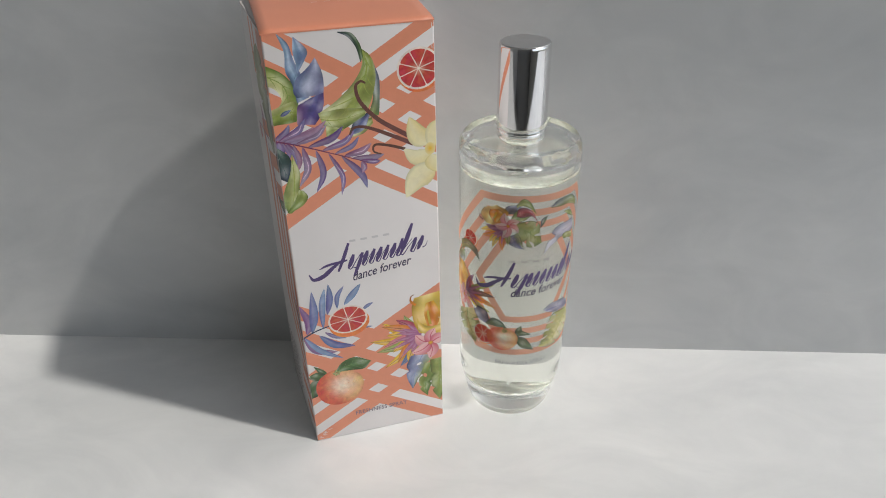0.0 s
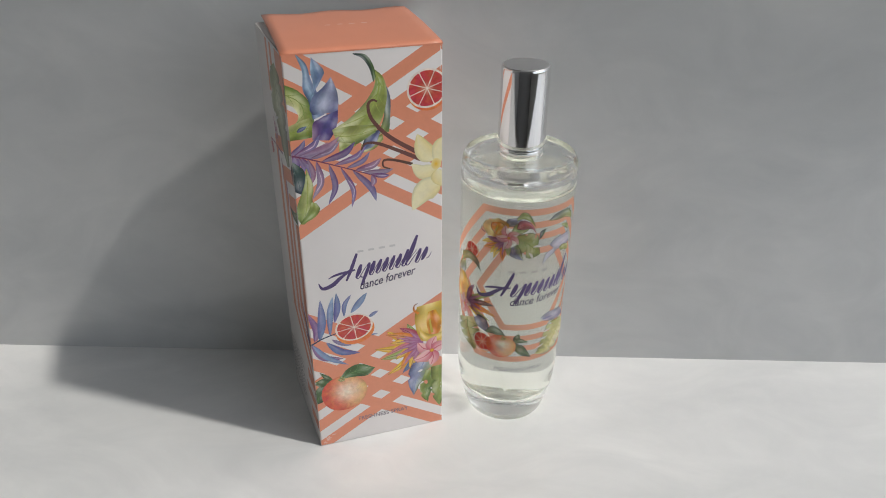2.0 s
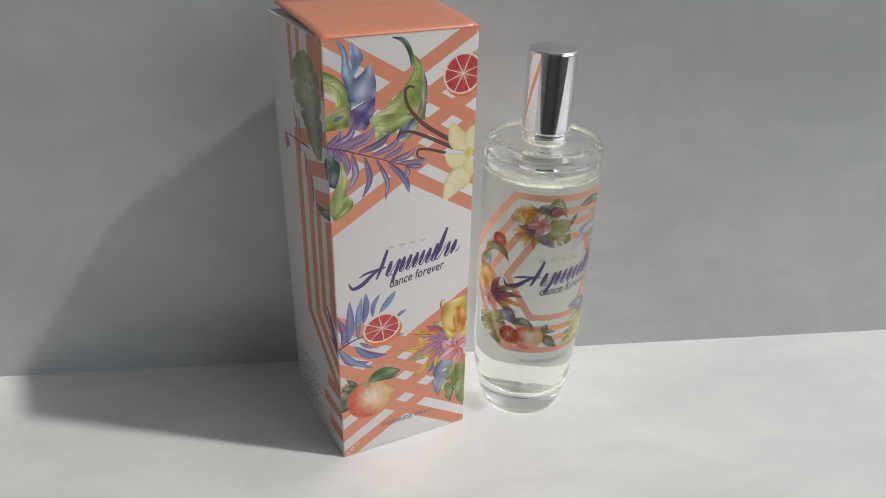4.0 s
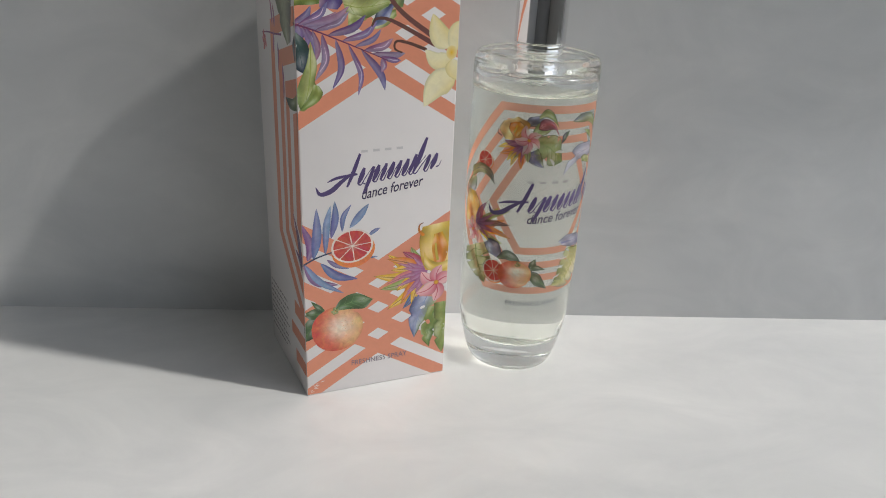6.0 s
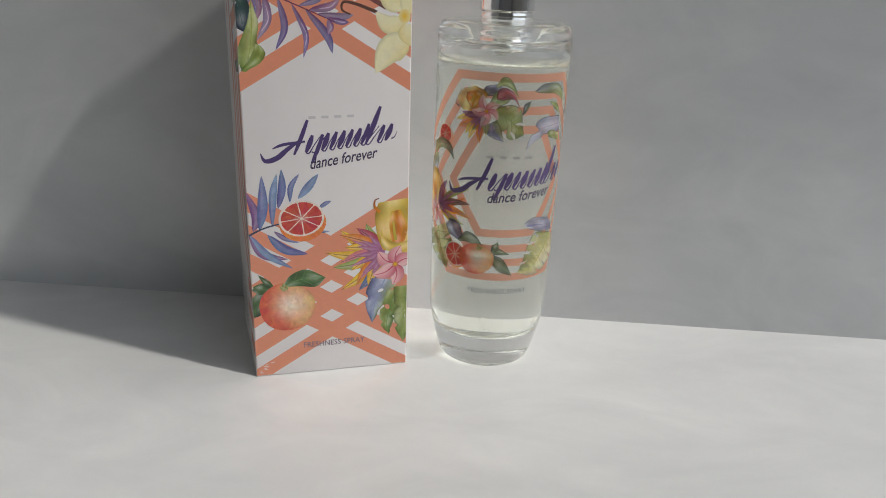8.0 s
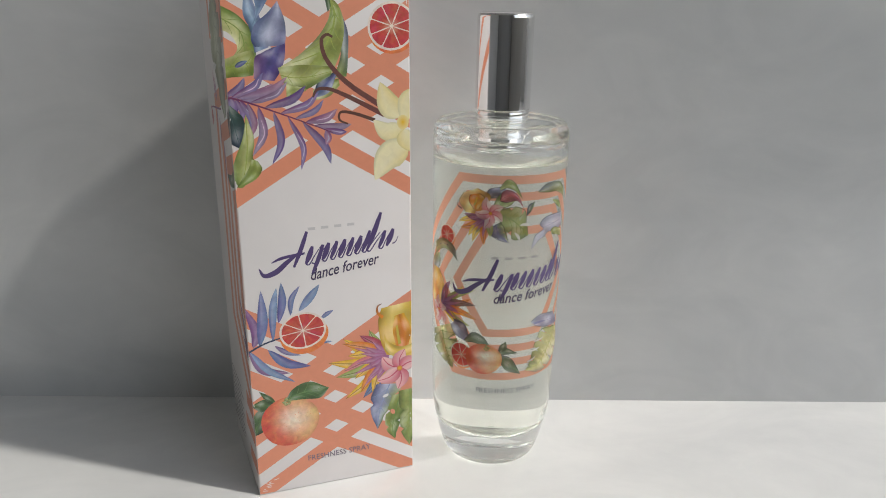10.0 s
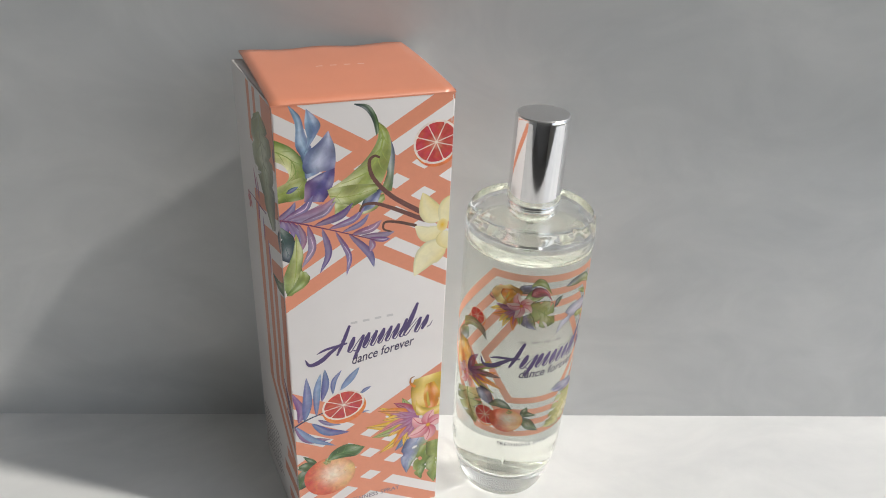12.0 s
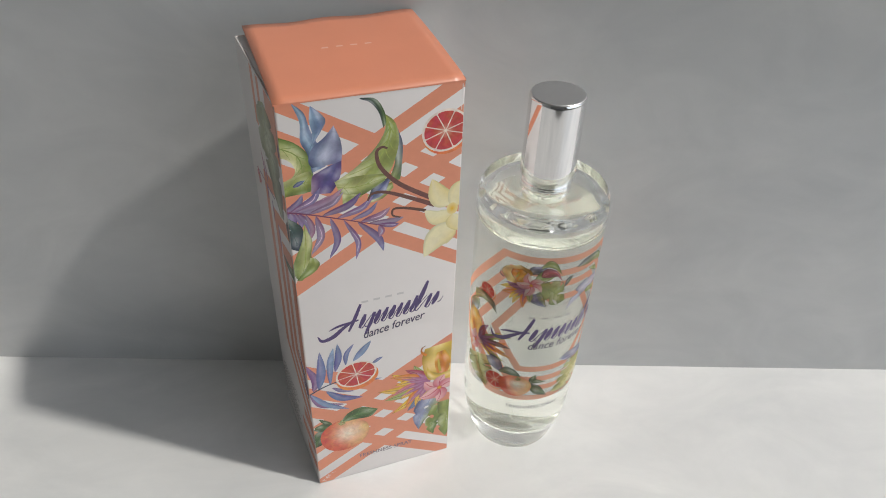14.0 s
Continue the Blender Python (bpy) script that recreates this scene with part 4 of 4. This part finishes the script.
# ---- the bottle ----
BOTTLE = Vector((0.0865, 0.0067, 0.0))
bottle = tagged(new("perfume_bottle"), "clear glass perfume spray bottle with floral print and silver cap", "bottle")
bottle.location = BOTTLE
bottle.rotation_euler = (radians(0.42), radians(0.56), 0)
OUTER = [(0.0, 0.0006), (0.0100, 0.0003), (0.0140, -0.0008), (0.0158, -0.0010), (0.0170, 0.0000), (0.0178, 0.0018), (0.0187, 0.0048), (0.0198, 0.0092), (0.0209, 0.0140), (0.0216, 0.0190), (0.0219, 0.0260), (0.0221, 0.0400), (0.0224, 0.0800), (0.0227, 0.1120), (0.0227, 0.1165), (0.0223, 0.1195), (0.0211, 0.1214), (0.0190, 0.1219), (0.0150, 0.1220), (0.0078, 0.1220), (0.0074, 0.1222), (0.0, 0.1222)]
LEVEL = 0.1093
AIR = [(0.0, LEVEL + 0.0001), (0.0201, LEVEL + 0.0001), (0.0204, LEVEL + 0.0004), (0.0204, 0.1120), (0.0201, 0.1140), (0.0191, 0.1154), (0.0176, 0.1160), (0.0150, 0.1162), (0.0078, 0.1164), (0.0070, 0.1186), (0.0, 0.1187)]
FLUID = [(0.0, 0.0104), (0.0110, 0.0106), (0.0160, 0.0115), (0.0188, 0.0140), (0.0198, 0.0190), (0.0201, 0.0300), (0.0204, LEVEL + 0.0002), (0.0201, LEVEL), (0.0, LEVEL)]


def turned_in(profile):
    """The surface of a hollow: a closed turned solid whose faces look inwards."""
    bm = turned(profile)
    bmesh.ops.recalc_face_normals(bm, faces=bm.faces)
    bmesh.ops.reverse_faces(bm, faces=bm.faces)
    return bm


def glass_body():
    bm = turned(rounded(OUTER, 0.3))
    bmesh.ops.recalc_face_normals(bm, faces=bm.faces)
    hollow = turned_in(rounded(AIR[:2], 0.3) + rounded(AIR[2:], 0.25))
    for v in hollow.verts:     # the hollow is made uneven to match the sparkle in the camera's view
        flat = max(0.0, min(1.0, (v.co.z - 0.1125) / 0.002)) * max(0.0, min(1.0, (v.co.xy.length - 0.0155) / 0.002))
        a = math.atan2(v.co.y, v.co.x)
        v.co.xy *= 1 + flat * (0.006 * math.sin(7 * a + 1.0) + 0.004 * math.sin(13 * a) + 0.002 * math.sin(29 * a + 2.0))
        v.co.z += flat * (0.00010 * math.sin(9 * a + 0.7) + 0.00007 * math.sin(17 * a + 2.2))
    mesh = bpy.data.meshes.new("hollow")
    hollow.to_mesh(mesh)
    hollow.free()
    bm.from_mesh(mesh)
    bpy.data.meshes.remove(mesh)
    mesh = bpy.data.meshes.new("glass")
    bm.to_mesh(mesh)
    bm.free()
    mesh.materials.append(GLASS)
    for p in mesh.polygons:
        p.use_smooth = True
    ob = new("glass", mesh)
    ob.parent = bottle
    return tagged(ob, "clear thick-bottomed glass body")


glass = glass_body()
glass.visible_shadow = False
liquid = part("liquid", turned(rounded(FLUID[:7], 0.3) + FLUID[7:]), LIQUID, bottle, "pale yellowish clear scent", True)
liquid.visible_shadow = False
part("collar", turned([(0.0, 0.1216), (0.0084, 0.1216), (0.0086, 0.12175), (0.0088, 0.1220), (0.0088, 0.1244), (0.0087, 0.12465), (0.0084, 0.12480), (0.0084, 0.1249), (0.0, 0.1249)]), SILVER, bottle, "polished silver collar", True)
cap = part("cap", turned([(0.00000, 0.12500), (0.00880, 0.12500), (0.00885, 0.12500), (0.00896, 0.12505), (0.00912, 0.12519), (0.00912, 0.12534), (0.00912, 0.12558), (0.00912, 0.12888), (0.00912, 0.15121), (0.00912, 0.15374), (0.00912, 0.15403), (0.00904, 0.15442), (0.00885, 0.15481), (0.00859, 0.15500)], 128), SILVER, bottle, "polished silver cap", True)
part("cap_top", turned([(0.00000, 0.15471), (0.00859, 0.15471), (0.00859, 0.15500), (0.00837, 0.15515), (0.00000, 0.15515)]), SILVER_TOP, cap, "brushed silver disc")


def tube_bm(points, r, steps=12):
    """A thin pipe along a curve."""
    bm = bmesh.new()
    rows = []
    for k in range(25):
        t = k / 24
        p = (1 - t) ** 2 * Vector(points[0]) + 2 * t * (1 - t) * Vector(points[1]) + t * t * Vector(points[2])
        rows.append([bm.verts.new(p + Vector((r * math.cos(a), r * math.sin(a), 0))) for a in [2 * math.pi * j / steps for j in range(steps)]])
    for a, b in zip(rows, rows[1:]):
        for j in range(steps):
            bm.faces.new((a[j], a[(j + 1) % steps], b[(j + 1) % steps], b[j]))
    bm.faces.new(rows[0])
    bm.faces.new(rows[-1])
    return bm


part("pump_stem", turned([(0.0, 0.1120), (0.0030, 0.1122), (0.0034, 0.1140), (0.0050, 0.1150), (0.0052, 0.1185), (0.0, 0.1185)], 32), TUBE, bottle, "clear plastic pump housing", True)
part("dip_tube", tube_bm([(0, 0, 0.112), (-0.012, -0.003, 0.045), (-0.002, -0.006, 0.0125)], 0.0007), DIP, bottle, "thin clear plastic dip tube", True)

RIM = sorted((z, r) for r, z in OUTER[4:17])


def bottle_face(s, v, lift):
    """s: millimetres round the glass from the print's middle, v: its height."""
    z = v / 1000
    r = RIM[-1][1]
    for (z0, r0), (z1, r1) in zip(RIM, RIM[1:]):
        if z0 <= z <= z1:
            r = r0 + (r1 - r0) * (z - z0) / (z1 - z0)
    a = radians(-96) + s / 21.8
    r += lift / 1000
    return (r * math.cos(a), r * math.sin(a), z)


OUTLINE[0] = True
rise_bottle = Layers(0.012, 0.0008)


def on_bottle(name, tris, label=""):
    # Art colours are lifted to stand in for light from behind the print.
    if name not in ("stripe", "lettering", "brush_bar", "mark_bar"):
        tris = [tuple((p, mixed(tuple(min(0.88, 1.3 * x) for x in c), LABEL_WHITE, 0.14), k) for p, c, k in t) for t in tris]

    def shift(p):
        if name == "stripe":
            return Vector((0, -0.9 if p.y < 80 else 0.0))
        if name == "lettering":
            return Vector((0, -0.2))
        return Vector((1.0, -1.0)) if p.y < 57 else Vector((0, -0.5))

    tris = [tuple((p + shift(p), c, k) for p, c, k in t) for t in tris]
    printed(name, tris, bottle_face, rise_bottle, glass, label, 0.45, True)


def band(points, width):
    """A coral ring of even width inside a closed outline of corners."""
    tris = []
    n = len(points)

    def inset(k, w):
        a, b, d = Vector(points[k - 1]), Vector(points[k]), Vector(points[(k + 1) % n])
        e, f = (b - a).normalized(), (d - b).normalized()
        m = Vector((-e.y, e.x)) + Vector((-f.y, f.x))
        return b + m * (w / max(0.3, 1 + e.dot(f)))
    for k in range(n):
        j = (k + 1) % n
        tris += patch([points[k], points[j], tuple(inset(j, width)), tuple(inset(k, width))], LABEL_CORAL)
    return tris


LABEL_CORAL, LABEL_WHITE = (0.82, 0.37, 0.235), (0.66, 0.65, 0.60)
# Nested hexagons of the label, the outermost first.
for top, low, w_top, w_mid, w_low in ((107.3, 37.3, 19.6, 45.0, 21.3), (101.9, 42.7, 16.7, 37.0, 17.6), (96.9, 47.8, 13.8, 29.5, 14.0), (90.8, 53.3, 10.8, 21.5, 10.1)):
    on_bottle("stripe", band([(-w_top, top), (-w_mid, 72), (-w_low, low), (w_low, low), (w_mid, 72), (w_top, top)], 2.75))
PETAL, BLUSH = (0.58, 0.13, 0.19), (0.82, 0.56, 0.52)
on_bottle("leaf", sail([(-10.4, 100.8), (-9.6, 103.3), (-6.0, 104.2)], [(-9.1, 100.5), (-5.8, 101.0), (-3.8, 102.9)], [NAVY, DEEP], [DUSK, NAVY], 0, None))
on_bottle("leaf", sail([(-6.4, 103.8), (-4.4, 106.5), (-1.8, 105.4), (0.6, 100.5)], [(-6.3, 103.1), (-4.2, 103.9), (-1.7, 102.9), (0.6, 100.5)], [OLIVE, LIME], [MEADOW, LIME], 3, GREEN))
on_bottle("leaf", sail([(-8.2, 97.7), (-6.9, 101.0), (-4.5, 102.8)], [(-6.0, 97.1), (-3.2, 98.3), (-1.7, 99.8)], [LIME, OLIVE], [MEADOW, LIME], 2, GREEN))
on_bottle("calla_lily", sail([(-17.9, 101.4), (-19.4, 98.4), (-17.1, 95.1)], [(-13.3, 103.3), (-9.1, 100.8), (-12.9, 95.0)], [CREAM, (0.84, 0.70, 0.30), YELLOW], [(0.78, 0.60, 0.16), (0.82, 0.56, 0.14), AMBER], 0, None)
          + sail([(-15.6, 101.0), (-15.9, 98.8), (-14.2, 96.4)], [(-12.6, 101.8), (-10.9, 100.2), (-12.8, 96.6)], [AMBER, (0.74, 0.36, 0.04)], [AMBER, YELLOW], 0, None, edge=0.0)
          + stroke([(-14.2, 97.8), (-13.6, 99.2), (-13.4, 100.4)], 0.3, 0.2, LIME, 8, YELLOW)
          + stroke([(-18.5, 96.0), (-20.0, 96.9), (-19.9, 98.5)], 0.3, 0.08, BROWN, 8), "yellow calla lily print")
on_bottle("small_flower", sail([(-6.1, 100.0), (-5.6, 102.5), (-3.5, 103.2), (-0.9, 101.5), (1.2, 97.3)], [(-6.1, 99.6), (-4.0, 99.3), (-1.9, 99.8), (-0.4, 99.4), (1.2, 97.3)], [ROSE, PINK, ROSE], [PLUM, ROSE, NAVY], 2, ROSE))
on_bottle("monstera_leaf", sail([(-6.0, 96.8), (-1.7, 97.8), (1.6, 96.6), (2.5, 92.3), (3.2, 88.2)], [(-6.2, 93.9), (-4.9, 90.0), (-1.1, 86.8), (1.1, 87.2), (3.2, 88.2)], [OLIVE, LIME, LIME], [MEADOW, OLIVE, GREEN], 6, GREEN, lobes=4, depth=0.4), "green monstera leaf print")
on_bottle("monstera_leaf", sail([(-8.6, 91.2), (-8.8, 88.7), (-6.6, 87.0), (-3.1, 86.0)], [(-5.8, 92.8), (-4.6, 90.7), (-3.9, 88.6), (-3.1, 86.0)], [DUSK, NAVY, OLIVE], [NAVY, DUSK, OLIVE], 3, NAVY, lobes=3, depth=0.3))
on_bottle("leaf_gap", leaf([(-2.6, 87.0), (-3.0, 88.2), (-3.8, 89.5)], 0.5, LABEL_WHITE, LABEL_WHITE, LABEL_WHITE) + leaf([(0.4, 86.8), (-0.4, 88.3), (-1.4, 89.4)], 0.5, LABEL_WHITE, LABEL_WHITE, LABEL_WHITE) + leaf([(3.3, 91.5), (1.6, 91.9), (0.1, 91.6)], 0.5, LABEL_WHITE, LABEL_WHITE, LABEL_WHITE))
on_bottle("spiky_flower", spikes((-10.2, 94.0), [(-18.9, 89.7), (-19.5, 91.8), (-17.5, 94.6), (-14.5, 85.7), (-13.5, 88.9), (-10.7, 84.8), (-8.8, 87.6), (-15.9, 87.5)], 1.15, [AMBER, YELLOW, PLUM, YELLOW, OLIVE, AMBER, LIME, YELLOW]), "spiky yellow and purple flower print")
on_bottle("plumeria", blossom((-9.0, 95.5), 5.0, [(105, 1.1), (30, 0.9), (-35, 0.9), (-110, 1.1), (180, 1.0)], PETAL, BLUSH, 0.32), "pink plumeria flower print")
on_bottle("leaf", sail([(2.3, 94.8), (2.7, 98.0), (4.9, 99.2)], [(2.5, 94.8), (3.9, 96.5), (4.9, 99.2)], [NAVY, DEEP], [NAVY, MEADOW], 0, None))
on_bottle("leaf", sail([(5.9, 102.2), (9.2, 104.5), (15.3, 104.4), (18.7, 101.9)], [(5.9, 102.2), (10.2, 101.6), (14.2, 101.3), (19.9, 98.5)], [NAVY, DUSK, OLIVE], [MEADOW, LIME, OLIVE], 3, DEEP))
on_bottle("leaf", sail([(12.2, 98.9), (16.0, 97.9), (18.0, 94.7)], [(12.2, 98.8), (14.8, 96.5), (18.0, 94.7)], [LIME], [OLIVE], 0, None))
on_bottle("purple_leaf", sail([(18.2, 93.6), (10.2, 93.7), (7.2, 91.3), (9.2, 89.7), (5.8, 87.8), (4.5, 83.2)], [(19.5, 88.9), (14.7, 88.0), (11.2, 88.4), (9.4, 87.1), (6.8, 85.8), (4.5, 83.2)], [HAZE, (0.50, 0.50, 0.62), HAZE], [HAZE, (0.58, 0.58, 0.66), (0.48, 0.48, 0.60)], 3, DUSK), "pale purple leaf print")
on_bottle("leaf", sail([(12.3, 88.7), (14.5, 89.2), (18.8, 87.8)], [(13.0, 87.1), (15.6, 86.4), (19.3, 85.1)], [OLIVE, LIME], [BUTTER, OLIVE], 0, None))
on_bottle("grapefruit_slice", grapefruit((-24.5, 86.0), 3.6, 3.6, 0.3), "red cut grapefruit print")
for piece in segments((-24.5, 86.0), 3.6, 3.6, 0.3):
    on_bottle("grapefruit_segment", piece)
on_bottle("leaf", sail([(-31.3, 81.8), (-26.0, 84.3), (-21.2, 82.6), (-19.7, 77.9)], [(-31.2, 77.5), (-26.6, 80.8), (-22.5, 80.3), (-19.7, 77.9)], [OLIVE, LIME], [NAVY, DEEP], 3, DEEP))
on_bottle("leaf", sail([(-31.3, 78.0), (-34.8, 73.5), (-33.8, 69.5)], [(-28.5, 78.6), (-28.2, 75.0), (-30.5, 70.6)], [OLIVE, MEADOW], [NAVY, DUSK], 0, None))
on_bottle("calla_lily", sail([(-33.2, 72.7), (-35.4, 65.7), (-33.5, 59.6)], [(-28.6, 72.8), (-25.8, 68.6), (-27.1, 62.2)], [CREAM, YELLOW, YELLOW], [YELLOW, AMBER, YELLOW], 0, None), "yellow calla lily print")
on_bottle("spiky_flower", spikes((-26.9, 60.7), [(-22.5, 70.3), (-17.4, 69.6), (-13.1, 69.0), (-14.5, 65.6), (-12.6, 63.7), (-14.6, 60.7), (-12.2, 58.6), (-15.6, 56.5), (-19.1, 55.1), (-24.2, 68.8)], 1.3, [PLUM, YELLOW, OLIVE, AMBER, BROWN, YELLOW, AMBER, OLIVE, YELLOW, ROSE]), "spiky yellow and purple flower print")
on_bottle("monstera_leaf", sail([(-33.4, 49.9), (-32.7, 44.5), (-26.5, 40.8), (-21.9, 39.1)], [(-21.6, 56.3), (-20.2, 50.7), (-20.8, 44.8), (-21.9, 39.1)], [OLIVE, BUTTER, OLIVE], [MEADOW, OLIVE, LIME], 5, GREEN, lobes=5, depth=0.6), "green monstera leaf print")
on_bottle("leaf", sail([(-23.1, 55.3), (-21.3, 52.3), (-16.9, 50.6)], [(-21.2, 57.0), (-17.4, 56.6), (-15.7, 52.4)], [HAZE, DUSK], [DUSK, NAVY], 0, None))
on_bottle("plumeria", blossom((-28.6, 58.0), 4.8, [(95, 1.1), (20, 1.0), (-60, 1.0), (150, 1.0), (-130, 1.1)], PETAL, BLUSH, 0.32), "pink plumeria flower print")
on_bottle("leaf", sail([(-17.4, 51.0), (-14.5, 54.4), (-10.9, 53.2), (-8.5, 49.8)], [(-16.9, 50.6), (-13.8, 50.8), (-10.7, 50.1), (-8.5, 49.8)], [DEEP, GREEN], [(0.06, 0.13, 0.05), DEEP], 3, GREEN))
on_bottle("leaf", sail([(-5.1, 47.1), (-1.2, 45.1), (2.1, 39.3)], [(-5.3, 44.5), (-2.7, 41.1), (2.1, 39.3)], [DEEP, GREEN], [GREEN, DEEP], 3, GREEN))
on_bottle("leaf", sail([(-6.1, 48.2), (-3.5, 49.5), (0.6, 47.3)], [(-5.6, 47.1), (-2.8, 47.1), (0.6, 47.3)], [DEEP, GREEN], [GREEN, DEEP], 0, None) + sail([(-5.7, 48.2), (-5.4, 50.2), (-3.5, 51.8)], [(-4.8, 48.1), (-3.1, 49.5), (-3.5, 51.8)], [DEEP, GREEN], [GREEN, DEEP], 0, None))
on_bottle("grapefruit_slice", grapefruit((-18.4, 45.3), 4.5, 4.7, 0.3), "red cut grapefruit print")
for piece in segments((-18.4, 45.3), 4.5, 4.7, 0.3):
    on_bottle("grapefruit_segment", piece)
on_bottle("orange", orange_fruit((-10.6, 45.1), 6.1, 5.6), "blushing whole citrus fruit print")
on_bottle("stalk", blossom((-9.6, 49.1), 1.2, [(90, 1.2), (10, 1), (170, 1), (230, 0.8), (310, 0.8)], GREEN, LIME, 0.4))
on_bottle("purple_leaf", sail([(6.0, 57.5), (10.0, 59.4), (17.5, 58.3)], [(7.0, 56.2), (12.6, 54.5), (20.2, 53.5)], [HAZE, (0.52, 0.52, 0.62)], [HAZE, DUSK], 2, DUSK))
on_bottle("monstera_leaf", sail([(18.4, 52.7), (10.0, 54.1), (7.1, 49.3), (5.3, 42.9), (4.0, 40.2)], [(20.6, 51.7), (24.5, 43.7), (17.9, 40.3), (10.9, 38.2), (4.0, 40.2)], [LIME, BUTTER, (0.70, 0.70, 0.50)], [OLIVE, BUTTER, (0.66, 0.66, 0.46)], 7, OLIVE, lobes=7, depth=0.5), "green monstera leaf print")
on_bottle("leaf_gap", leaf([(5.4, 47.2), (7.4, 47.2), (9.6, 47.7)], 0.35, LABEL_WHITE, LABEL_WHITE, LABEL_WHITE) + leaf([(6.5, 50.6), (8.8, 50.5), (11.3, 51.0)], 0.35, LABEL_WHITE, LABEL_WHITE, LABEL_WHITE) + leaf([(4.4, 43.5), (6.1, 43.7), (7.9, 44.7)], 0.35, LABEL_WHITE, LABEL_WHITE, LABEL_WHITE))
for piece in bars((-0.7, 80.7), 2.7, 4, 4.3, (0.45, 0.44, 0.44)):
    on_bottle("mark_bar", piece, "small grey bar")
for piece in flourish((-21.3, 68.7), 43.0, 0.10, VIOLET):
    on_bottle("brush_bar", piece, "dark violet brush bar")
on_bottle("lettering", lettering("dance forever", (-7.3, 64.7), 5.0, math.atan(0.10), 0.38, WORDS, 1.0, 23.0, 0.06), "dark violet slanted words")
on_bottle("lettering", lettering("FRESHNESS SPRAY", (-11.9, 31.7), 2.6, 0.0, 0, (0.10, 0.10, 0.13), 1.05, 21.0), "small dark grey capital words")
